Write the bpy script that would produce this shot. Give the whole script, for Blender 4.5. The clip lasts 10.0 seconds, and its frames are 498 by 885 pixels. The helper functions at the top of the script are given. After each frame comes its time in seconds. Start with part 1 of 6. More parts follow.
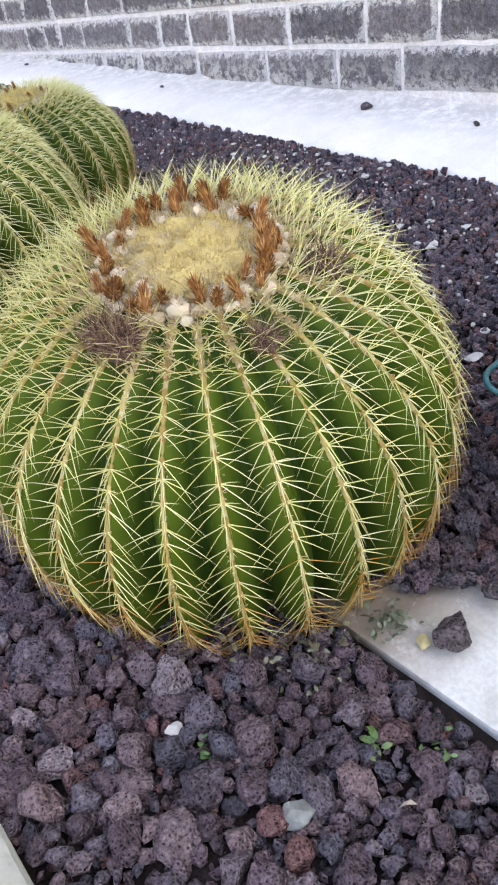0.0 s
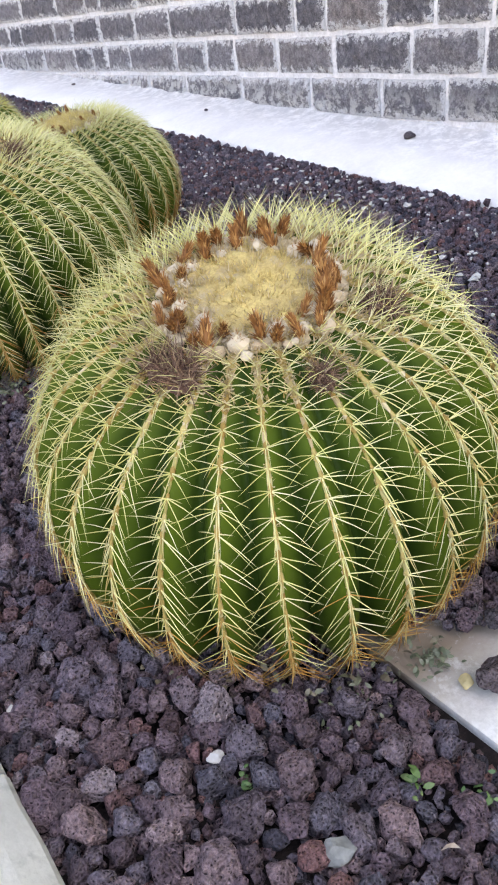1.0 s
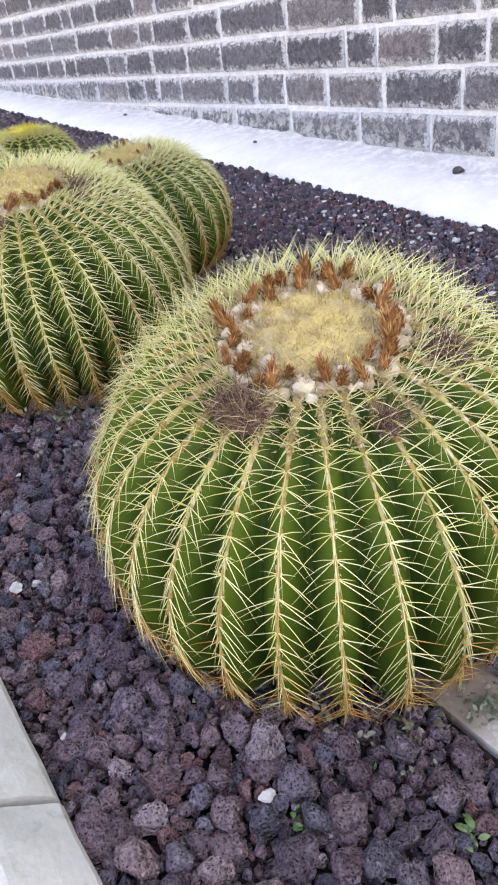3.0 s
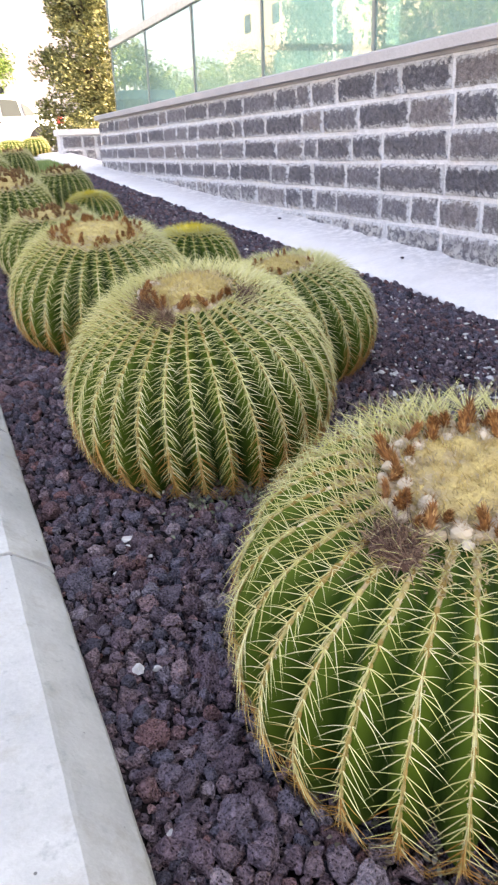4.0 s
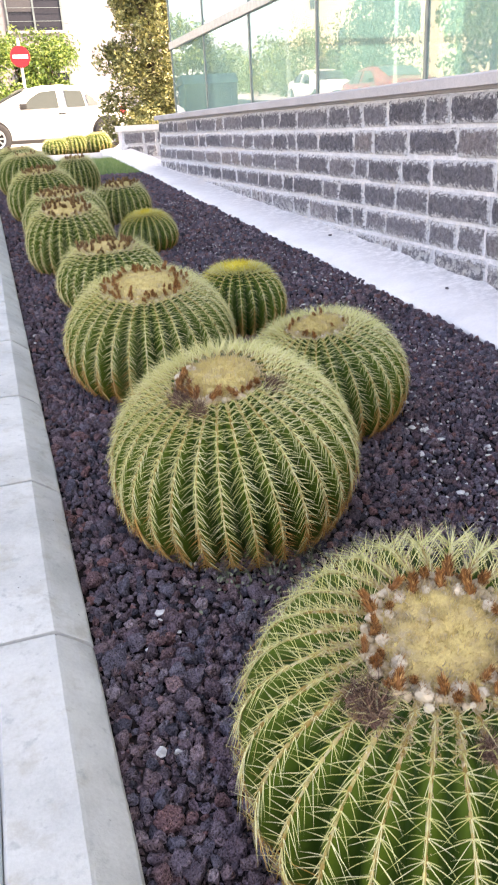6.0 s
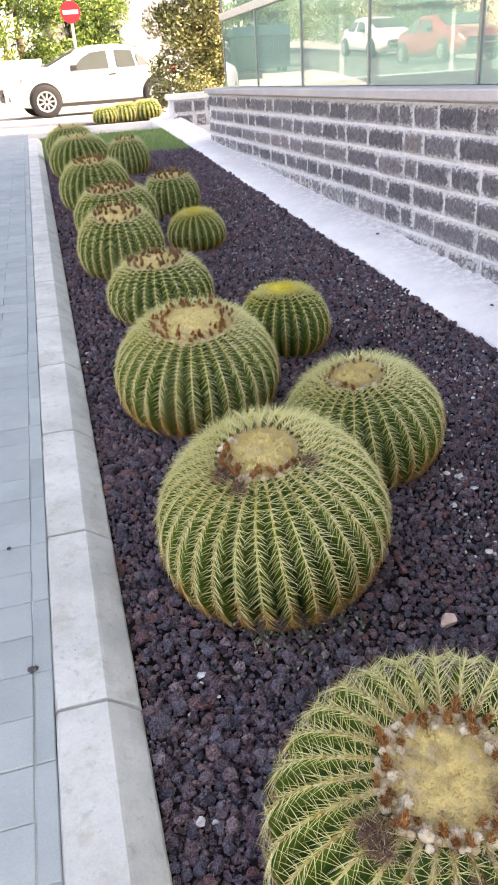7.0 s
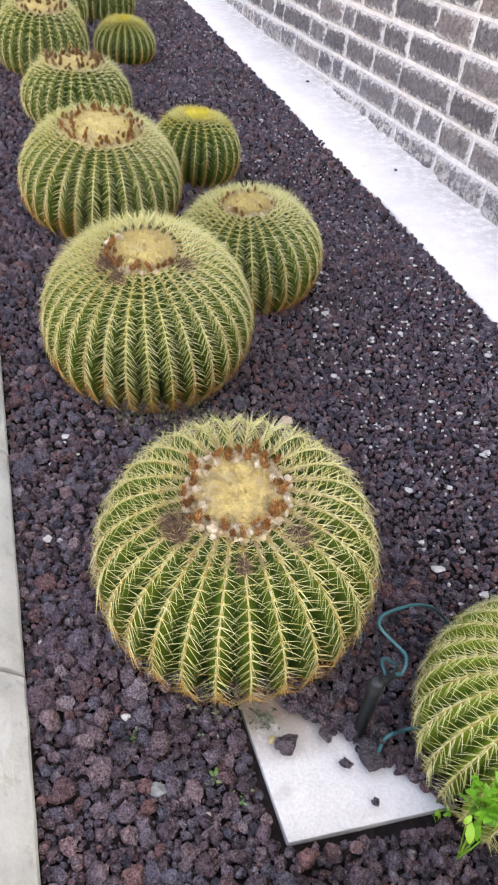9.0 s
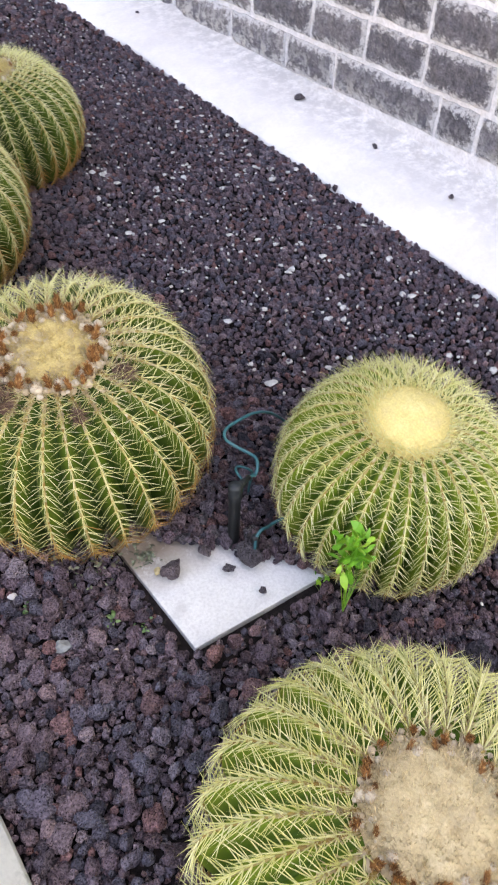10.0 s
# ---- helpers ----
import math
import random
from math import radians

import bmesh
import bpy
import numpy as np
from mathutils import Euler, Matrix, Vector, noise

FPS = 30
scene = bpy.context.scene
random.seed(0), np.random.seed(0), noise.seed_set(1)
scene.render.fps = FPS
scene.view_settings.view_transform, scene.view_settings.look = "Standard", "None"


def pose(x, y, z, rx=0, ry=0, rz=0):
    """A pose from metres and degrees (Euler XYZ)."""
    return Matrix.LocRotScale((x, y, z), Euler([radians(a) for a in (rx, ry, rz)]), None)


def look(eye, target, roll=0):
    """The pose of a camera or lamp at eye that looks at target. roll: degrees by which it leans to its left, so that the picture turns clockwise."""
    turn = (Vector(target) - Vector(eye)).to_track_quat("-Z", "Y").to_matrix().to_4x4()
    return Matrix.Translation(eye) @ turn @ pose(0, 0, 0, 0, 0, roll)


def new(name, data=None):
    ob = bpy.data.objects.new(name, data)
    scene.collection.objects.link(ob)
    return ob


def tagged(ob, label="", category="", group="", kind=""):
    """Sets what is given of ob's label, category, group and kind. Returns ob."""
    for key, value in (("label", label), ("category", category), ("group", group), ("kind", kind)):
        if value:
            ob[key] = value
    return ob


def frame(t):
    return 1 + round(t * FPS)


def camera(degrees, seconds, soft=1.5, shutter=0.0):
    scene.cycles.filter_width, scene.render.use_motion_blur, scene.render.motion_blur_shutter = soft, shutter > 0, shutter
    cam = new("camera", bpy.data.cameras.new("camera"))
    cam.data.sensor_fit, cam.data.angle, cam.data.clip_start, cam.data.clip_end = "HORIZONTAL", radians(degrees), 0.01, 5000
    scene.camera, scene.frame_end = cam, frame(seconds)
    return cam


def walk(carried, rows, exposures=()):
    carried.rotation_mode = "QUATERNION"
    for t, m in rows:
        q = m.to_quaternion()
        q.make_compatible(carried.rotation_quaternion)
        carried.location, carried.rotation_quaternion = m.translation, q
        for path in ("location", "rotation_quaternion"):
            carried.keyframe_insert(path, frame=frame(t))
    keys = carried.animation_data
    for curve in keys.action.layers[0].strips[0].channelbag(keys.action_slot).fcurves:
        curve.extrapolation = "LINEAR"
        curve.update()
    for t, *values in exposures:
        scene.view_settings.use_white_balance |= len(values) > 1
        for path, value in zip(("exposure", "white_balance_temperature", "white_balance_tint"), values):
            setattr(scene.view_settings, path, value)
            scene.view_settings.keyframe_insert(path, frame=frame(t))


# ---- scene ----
cam = camera(37.5, 10.0, soft=2.0, shutter=0.12)
PATH = [
    (0, (0.052, 0.49, 0.541), (1.011, 1.862, -0.553), -8.8),
    (0.5, (0.043, 0.494, 0.553), (0.973, 1.919, -0.497), -9.0),
    (1, (0.035, 0.503, 0.559), (0.964, 1.931, -0.49), -7.6),
    (1.5, (0.033, 0.502, 0.56), (0.947, 1.951, -0.472), -8.3),
    (2, (0.026, 0.513, 0.558), (0.905, 1.964, -0.502), -7.9),
    (2.2, (0.024, 0.525, 0.57), (0.903, 1.954, -0.519), -7.6),
    (3.3, (0.008, 0.512, 0.582), (0.87, 2.054, -0.357), -6.3),
    (3.5, (-0.003, 0.518, 0.59), (0.852, 2.08, -0.321), -4.6),
    (4, (-0.028, 0.524, 0.62), (0.675, 2.238, -0.131), -2.3),
    (4.5, (-0.038, 0.532, 0.627), (0.466, 2.349, -0.039), -2.2),
    (5, (-0.03, 0.53, 0.615), (0.536, 2.324, -0.065), -3.1),
    (5.5, (-0.019, 0.514, 0.621), (0.587, 2.283, -0.09), -2.8),
    (6, (0.02, 0.478, 0.815), (0.567, 2.229, 0.021), -3.2),
    (6.2, (0.037, 0.458, 0.915), (0.49, 2.224, 0.094), -5.2),
    (7.3, (0.05, 0.486, 1.057), (0.402, 2.21, 0.107), -2.7),
    (7.5, (0.048, 0.455, 1.059), (0.342, 2.173, 0.077), -2.4),
    (8, (0.055, 0.342, 1.069), (0.425, 2.087, 0.164), -1.4),
    (8.5, (0.07, 0.276, 1.06), (0.515, 1.905, -0.011), 0.4),
    (9, (0.065, 0.237, 1.043), (0.669, 1.714, -0.163), 8.8),
    (9.5, (0.082, 0.182, 1.02), (0.864, 1.488, -0.278), 9.3),
    (10, (0.072, 0.151, 0.993), (0.963, 1.273, -0.403), 3.2),
]
walk(cam, [(t, look(eye, target, roll)) for t, eye, target, roll in PATH],
     [(t, stops, kelvin, tint) for t, stops, kelvin, tint in ((0, 2.86, 8950, 18), (0.5, 2.98, 8950, 18), (1, 2.86, 9050, 19), (2, 2.86, 9050, 20), (3.5, 2.92, 8450, 22), (4, 2.72, 8600, 22), (4.5, 2.47, 8700, 22), (5, 2.41, 8700, 22),
                                                             (5.5, 2.5, 8700, 21), (6, 2.72, 8700, 22), (7.5, 2.58, 9150, 21), (8, 2.58, 9350, 22), (8.5, 2.72, 9350, 24), (9, 2.94, 9850, 22), (9.5, 2.93, 9550, 22), (10, 2.88, 9350, 22))])

# ---------------------------------------------------------------- light
SUN_EL, SUN_AZ = radians(47), math.atan2(0.89, -0.45)
sun_dir = Vector((math.sin(SUN_AZ) * math.cos(SUN_EL), math.cos(SUN_AZ) * math.cos(SUN_EL), math.sin(SUN_EL)))
world = bpy.data.worlds.new("sky")
scene.world = world
world.use_nodes = True
wn = world.node_tree.nodes
sky = wn.new("ShaderNodeTexSky")
sky.sky_type = "NISHITA"
sky.sun_disc = False
sky.sun_elevation, sky.sun_rotation = SUN_EL, SUN_AZ
sky.air_density, sky.dust_density, sky.ozone_density = 1.0, 2.5, 1.0
world.node_tree.links.new(sky.outputs[0], wn["Background"].inputs[0])
wn["Background"].inputs[1].default_value = 0.15
sun = new("sun", bpy.data.lights.new("sun", "SUN"))
sun.data.energy, sun.data.angle, sun.data.color = 2.8, radians(0.5), (1.0, 0.94, 0.85)
sun.matrix_world = look(sun_dir * 40, (0, 0, 0))

# ---------------------------------------------------------------- plan
SLOPE, DATUM = 0.055, -0.016          # the bed climbs gently away from the start
KERB_H, KERB_W = 0.072, 0.09
LEDGE_X, WALL_X, WALL_END = 1.452, 1.74, 8.46
STONE_TOP, COURSE = 0.886, 0.1175
BED_END = 8.05
ROAD_Z, YARD_Z = 0.51, 0.95


def gz(y):
    return SLOPE * y + DATUM


def wall_foot(y):
    return 0.085 + 0.0455 * y


# ---------------------------------------------------------------- materials
class Nodes:
    """Small helper that wires a Principled material."""

    def __init__(self, name, rough=0.8, metal=0.0, spec=0.4):
        self.m = bpy.data.materials.new(name)
        self.m.use_nodes = True
        self.t = self.m.node_tree
        self.b = self.t.nodes["Principled BSDF"]
        self.b.inputs["Roughness"].default_value = rough
        self.b.inputs["Metallic"].default_value = metal
        self.b.inputs["Specular IOR Level"].default_value = spec
        self.co = self.t.nodes.new("ShaderNodeTexCoord")
        self.at = None

    def n(self, kind, **kw):
        node = self.t.nodes.new(kind)
        for k, v in kw.items():
            node.inputs[k].default_value = v
        return node

    def link(self, a, b):
        self.t.links.new(a, b)

    def noise(self, scale, detail=4.0, rough=0.6, coord="Object", out="Fac"):
        node = self.n("ShaderNodeTexNoise", Scale=scale, Detail=detail, Roughness=rough)
        self.link(self.at or self.co.outputs[coord], node.inputs["Vector"])
        return node.outputs[out]

    def shift(self):
        """From here on, noise is moved by a different amount on every object."""
        add = self.t.nodes.new("ShaderNodeVectorMath")
        mul = self.n("ShaderNodeMath")
        mul.operation = "MULTIPLY"
        mul.inputs[1].default_value = 61.7
        self.link(self.random_object(), mul.inputs[0])
        self.link(self.co.outputs["Object"], add.inputs[0])
        self.link(mul.outputs[0], add.inputs[1])
        self.at = add.outputs[0]
        return self

    def ramp(self, fac, stops):
        node = self.t.nodes.new("ShaderNodeValToRGB")
        el = node.color_ramp.elements
        while len(el) < len(stops):
            el.new(0.5)
        for e, (p, c) in zip(el, stops):
            e.position, e.color = p, (*c, 1)
        self.link(fac, node.inputs[0])
        return node.outputs[0]

    def mix(self, fac, a, b, blend="MIX"):
        node = self.t.nodes.new("ShaderNodeMix")
        node.data_type, node.blend_type = "RGBA", blend
        for sock, v in ((node.inputs[0], fac), (node.inputs[6], a), (node.inputs[7], b)):
            if isinstance(v, (int, float)):
                sock.default_value = v
            elif isinstance(v, tuple):
                sock.default_value = (*v, 1)
            else:
                self.link(v, sock)
        return node.outputs[2]

    def random_object(self):
        return self.t.nodes.new("ShaderNodeObjectInfo").outputs["Random"]

    def random_island(self):
        return self.t.nodes.new("ShaderNodeNewGeometry").outputs["Random Per Island"]

    def colour(self, sock):
        if isinstance(sock, tuple):
            self.b.inputs["Base Color"].default_value = (*sock, 1)
        else:
            self.link(sock, self.b.inputs["Base Color"])
        return self

    def bump(self, fac, strength=0.4, distance=0.01):
        node = self.n("ShaderNodeBump", Strength=strength, Distance=distance)
        self.link(fac, node.inputs["Height"])
        if self.b.inputs["Normal"].links:
            self.link(self.b.inputs["Normal"].links[0].from_socket, node.inputs["Normal"])
        self.link(node.outputs[0], self.b.inputs["Normal"])
        return self

    def rough(self, sock):
        self.link(sock, self.b.inputs["Roughness"])
        return self


def plain(name, c, rough=0.6, metal=0.0, spec=0.4, vary=0.12, scale=25.0, bump=0.0):
    k = Nodes(name, rough, metal, spec)
    lo = tuple(v * (1 - vary) for v in c)
    hi = tuple(min(1, v * (1 + vary)) for v in c)
    f = k.noise(scale)
    k.colour(k.ramp(f, [(0.3, lo), (0.7, hi)]))
    if bump:
        k.bump(f, bump, 0.004)
    return k.m


def make_lava(name="lava_rock", grey=False):
    """Porous lava: bubble holes, a pale dusty bloom on some stones, rust red on others."""
    k = Nodes(name, 0.95, 0, 0.08)
    base = k.ramp(k.random_island(), [(0.0, (0.068, 0.067, 0.082)), (0.14, (0.166, 0.164, 0.200)), (0.26, (0.208, 0.157, 0.181)), (0.42, (0.125, 0.099, 0.114)), (0.55, (0.195, 0.178, 0.210)),
                                      (0.68, (0.260, 0.198, 0.210)), (0.80, (0.146, 0.112, 0.125)), (0.90, (0.280, 0.157, 0.149)), (0.95, (0.358, 0.302, 0.319)), (1.0, (0.202, 0.198, 0.229))])
    if grey:
        base = k.ramp(k.random_object(), [(0, (0.115, 0.112, 0.125)), (0.6, (0.17, 0.155, 0.165)), (1, (0.20, 0.155, 0.16))])
    mott = k.noise(60, 7, 0.75)
    grain = k.noise(170, 6, 0.8)
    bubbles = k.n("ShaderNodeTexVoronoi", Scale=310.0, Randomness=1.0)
    warp = k.n("ShaderNodeVectorMath")
    k.link(k.co.outputs["Object"], warp.inputs[0])
    soft = k.n("ShaderNodeVectorMath")
    soft.operation = "SCALE"
    soft.inputs["Scale"].default_value = 0.006
    k.link(k.noise(150, 3, 0.6, out="Color"), soft.inputs[0])
    k.link(soft.outputs[0], warp.inputs[1])
    k.link(warp.outputs[0], bubbles.inputs["Vector"])
    c = k.mix(1.0, base, k.ramp(mott, [(0.36, (0.84, 0.80, 0.82)), (0.64, (1.20, 1.13, 1.16))]), "MULTIPLY")
    c = k.mix(1.0, c, k.ramp(grain, [(0.38, (0.66, 0.65, 0.66)), (0.62, (1.36, 1.36, 1.36))]), "MULTIPLY")
    # the holes are painted near black in the colour, besides the bump
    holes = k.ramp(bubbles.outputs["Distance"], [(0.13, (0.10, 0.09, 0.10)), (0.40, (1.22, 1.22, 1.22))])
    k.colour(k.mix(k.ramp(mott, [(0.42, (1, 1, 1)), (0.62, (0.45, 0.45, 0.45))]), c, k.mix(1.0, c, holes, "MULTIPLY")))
    k.bump(mott, 0.5, 0.009).bump(grain, 0.7, 0.005).bump(bubbles.outputs["Distance"], 1.0, 0.009)
    return k.m


def make_soil():
    k = Nodes("lava_grit", 0.95, 0, 0.2)
    f = k.noise(90, 6, 0.75)
    k.colour(k.ramp(f, [(0.3, (0.011, 0.008, 0.008)), (0.55, (0.027, 0.020, 0.020)), (0.8, (0.070, 0.050, 0.050))]))
    k.bump(f, 0.9, 0.01)
    return k.m


def make_concrete(name, dark, light, scale=6.0, grain=220.0, rough=0.85, marks=0.0, gritty=0.35):
    k = Nodes(name, rough, 0, 0.3).shift()
    big = k.noise(scale, 6, 0.65)
    fine = k.noise(grain, 4, 0.7)
    c = k.ramp(big, [(0.32, dark), (0.68, light)])
    c = k.mix(gritty, c, k.ramp(fine, [(0.35, tuple(v * 0.72 for v in dark)), (0.6, light)]))
    if marks:
        spots = k.ramp(k.noise(13, 3, 0.5), [(0.66, (0, 0, 0)), (0.74, (1, 1, 1))])
        c = k.mix(k.mix(1.0, spots, (marks, marks, marks), "MULTIPLY"), c, tuple(v * 0.55 for v in dark))
    k.colour(c)
    k.bump(big, 0.15, 0.01).bump(fine, 0.3, 0.002)
    return k


def make_paver():
    k = make_concrete("paver_concrete", (0.252, 0.290, 0.294), (0.350, 0.392, 0.396), 3, 320, gritty=0.2)
    old = k.b.inputs["Base Color"].links[0].from_socket
    tint = k.ramp(k.random_object(), [(0, (0.93, 0.94, 0.95)), (1, (1.05, 1.05, 1.05))])
    k.colour(k.mix(1.0, old, tint, "MULTIPLY"))
    return k.m


def make_basalt():
    """Rock-faced basalt with the mortar of the joints torn and smeared over the block's rim."""
    k = Nodes("basalt_stone", 0.85, 0, 0.3).shift()
    base = k.ramp(k.random_object(), [(0, (0.115, 0.111, 0.128)), (0.4, (0.150, 0.145, 0.164)), (0.85, (0.195, 0.187, 0.206)), (1, (0.235, 0.205, 0.203))])
    f = k.noise(42, 7, 0.8)
    fine = k.noise(230, 4, 0.75)
    c = k.mix(k.ramp(f, [(0.38, (0, 0, 0)), (0.66, (1, 1, 1))]), k.mix(1.0, base, (0.72, 0.72, 0.74), "MULTIPLY"), k.mix(1.0, base, (1.9, 1.85, 1.85), "MULTIPLY"))
    c = k.mix(1.0, c, k.ramp(fine, [(0.38, (0.65, 0.65, 0.65)), (0.62, (1.25, 1.25, 1.25))]), "MULTIPLY")
    rim = k.t.nodes.new("ShaderNodeAttribute")
    rim.attribute_name = "rim"
    ragged = k.n("ShaderNodeMath")
    ragged.operation = "MULTIPLY_ADD"
    ragged.inputs[1].default_value = -0.095
    k.link(k.noise(48, 7, 0.85), ragged.inputs[0])
    k.link(rim.outputs["Fac"], ragged.inputs[2])
    lift = k.n("ShaderNodeMath")
    lift.operation = "ADD"
    lift.inputs[1].default_value = 0.0450
    k.link(ragged.outputs[0], lift.inputs[0])
    smear = k.ramp(lift.outputs[0], [(0.0, (1, 1, 1)), (0.0035, (0.8, 0.8, 0.8)), (0.008, (0, 0, 0))])
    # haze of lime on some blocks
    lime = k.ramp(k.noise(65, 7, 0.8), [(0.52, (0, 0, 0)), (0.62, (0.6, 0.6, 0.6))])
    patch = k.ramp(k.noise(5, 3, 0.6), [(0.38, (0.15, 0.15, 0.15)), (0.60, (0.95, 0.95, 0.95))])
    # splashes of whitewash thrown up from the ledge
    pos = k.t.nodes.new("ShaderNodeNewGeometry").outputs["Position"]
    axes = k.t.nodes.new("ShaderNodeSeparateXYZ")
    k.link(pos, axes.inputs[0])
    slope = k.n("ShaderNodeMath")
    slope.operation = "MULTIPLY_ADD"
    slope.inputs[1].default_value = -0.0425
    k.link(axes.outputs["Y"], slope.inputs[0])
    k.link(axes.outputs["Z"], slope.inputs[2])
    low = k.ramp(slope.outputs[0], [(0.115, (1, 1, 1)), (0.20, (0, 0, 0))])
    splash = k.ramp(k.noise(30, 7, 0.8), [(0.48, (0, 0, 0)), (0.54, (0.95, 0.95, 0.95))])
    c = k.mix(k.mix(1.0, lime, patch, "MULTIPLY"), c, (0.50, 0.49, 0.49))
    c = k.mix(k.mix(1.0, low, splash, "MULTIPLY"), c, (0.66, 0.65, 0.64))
    k.colour(k.mix(smear, c, (0.77, 0.765, 0.785)))
    k.bump(f, 1.0, 0.02).bump(fine, 0.7, 0.004)
    return k.m


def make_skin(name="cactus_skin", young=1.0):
    """Dark green skin that turns yellow-green on the ridges of the ribs, furrow shade painted in; young plants are
    paler and yellower.
    """
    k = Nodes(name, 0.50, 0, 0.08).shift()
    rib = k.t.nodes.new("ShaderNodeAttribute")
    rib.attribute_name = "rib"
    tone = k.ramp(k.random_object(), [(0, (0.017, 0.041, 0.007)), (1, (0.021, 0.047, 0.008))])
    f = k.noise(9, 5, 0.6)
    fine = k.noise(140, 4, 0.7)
    # ridge tint is the plant's own; the darker furrows also carry painted shade
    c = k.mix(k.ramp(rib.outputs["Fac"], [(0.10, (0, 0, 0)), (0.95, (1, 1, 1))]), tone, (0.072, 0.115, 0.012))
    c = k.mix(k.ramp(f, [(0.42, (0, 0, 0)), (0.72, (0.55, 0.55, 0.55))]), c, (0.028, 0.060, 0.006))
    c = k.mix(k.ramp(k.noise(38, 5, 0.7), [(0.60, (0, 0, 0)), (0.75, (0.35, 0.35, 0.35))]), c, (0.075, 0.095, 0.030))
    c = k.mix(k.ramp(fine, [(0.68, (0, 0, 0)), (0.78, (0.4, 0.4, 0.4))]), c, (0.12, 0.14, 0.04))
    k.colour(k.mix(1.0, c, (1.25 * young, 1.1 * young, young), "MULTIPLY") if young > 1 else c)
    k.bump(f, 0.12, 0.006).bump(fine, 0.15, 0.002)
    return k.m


def make_spine(name, a, b, c):
    k = Nodes(name, 0.55, 0, 0.25)
    k.colour(k.ramp(k.random_island(), [(0, a), (0.5, b), (1, c)]))
    return k.m


def make_wool(name, a, b, c):
    """Felted wool: yellow in patches, greyer where it is worn."""
    k = Nodes(name, 0.85, 0, 0.15).shift()
    f = k.noise(32, 5, 0.7)
    g = k.noise(330, 4, 0.8)
    col = k.ramp(f, [(0.34, c), (0.48, a), (0.66, b)])
    k.colour(k.mix(1.0, col, k.ramp(g, [(0.35, (0.80, 0.78, 0.75)), (0.65, (1.12, 1.12, 1.12))]), "MULTIPLY"))
    k.bump(f, 0.3, 0.008).bump(g, 0.5, 0.003)
    return k.m


def make_areole():
    k = Nodes("areole_felt", 0.8, 0, 0.2)
    k.colour(k.ramp(k.random_island(), [(0, (0.26, 0.165, 0.050)), (0.5, (0.35, 0.26, 0.090)), (1.0, (0.43, 0.36, 0.16))]))
    return k.m


def make_leaf(name, cols, rough=0.45):
    k = Nodes(name, rough, 0, 0.4)
    n = len(cols)
    k.colour(k.ramp(k.random_island(), [(i / (n - 1), c) for i, c in enumerate(cols)]))
    return k.m


def make_glass():
    k = Nodes("coated_green_glass", 0.0, 0, 0.5)
    k.b.inputs["IOR"].default_value = 1.85
    k.colour((0.56, 0.80, 0.72))
    k.b.inputs["Transmission Weight"].default_value = 0.68
    k.bump(k.noise(0.8, 2), 0.002, 0.05)
    return k.m


def make_tarmac():
    k = Nodes("pale_road", 0.9, 0, 0.3)
    f = k.noise(0.7, 6, 0.7, "Object")
    g = k.noise(120, 3)
    c = k.ramp(f, [(0.3, (0.30, 0.29, 0.28)), (0.7, (0.42, 0.41, 0.39))])
    k.colour(k.mix(0.4, c, k.ramp(g, [(0.3, (0.2, 0.2, 0.19)), (0.7, (0.5, 0.49, 0.47))])))
    k.bump(g, 0.3, 0.004)
    return k.m


def make_brushed_render():
    """White render, dirtier and rougher towards the wall."""
    k = make_concrete("white_render", (0.68, 0.655, 0.635), (0.82, 0.80, 0.78), 3.5, 90, 0.8, 0.12, 0.12)
    old = k.b.inputs["Base Color"].links[0].from_socket
    axes = k.t.nodes.new("ShaderNodeSeparateXYZ")
    k.link(k.co.outputs["Object"], axes.inputs[0])
    band = k.t.nodes.new("ShaderNodeMapRange")
    band.inputs[1].default_value, band.inputs[2].default_value = 1.52, 1.71
    k.link(axes.outputs["X"], band.inputs[0])
    grime = k.ramp(k.noise(24, 7, 0.8), [(0.38, (0, 0, 0)), (0.56, (1, 1, 1))])
    c = k.mix(k.mix(1.0, grime, band.outputs[0], "MULTIPLY"), old, (0.50, 0.485, 0.48))
    faint = k.ramp(k.noise(5, 6, 0.75), [(0.54, (0, 0, 0)), (0.68, (0.4, 0.4, 0.4))])
    k.colour(k.mix(faint, c, (0.58, 0.56, 0.54)))
    k.bump(k.noise(24, 7, 0.8), 0.12, 0.004)
    return k.m


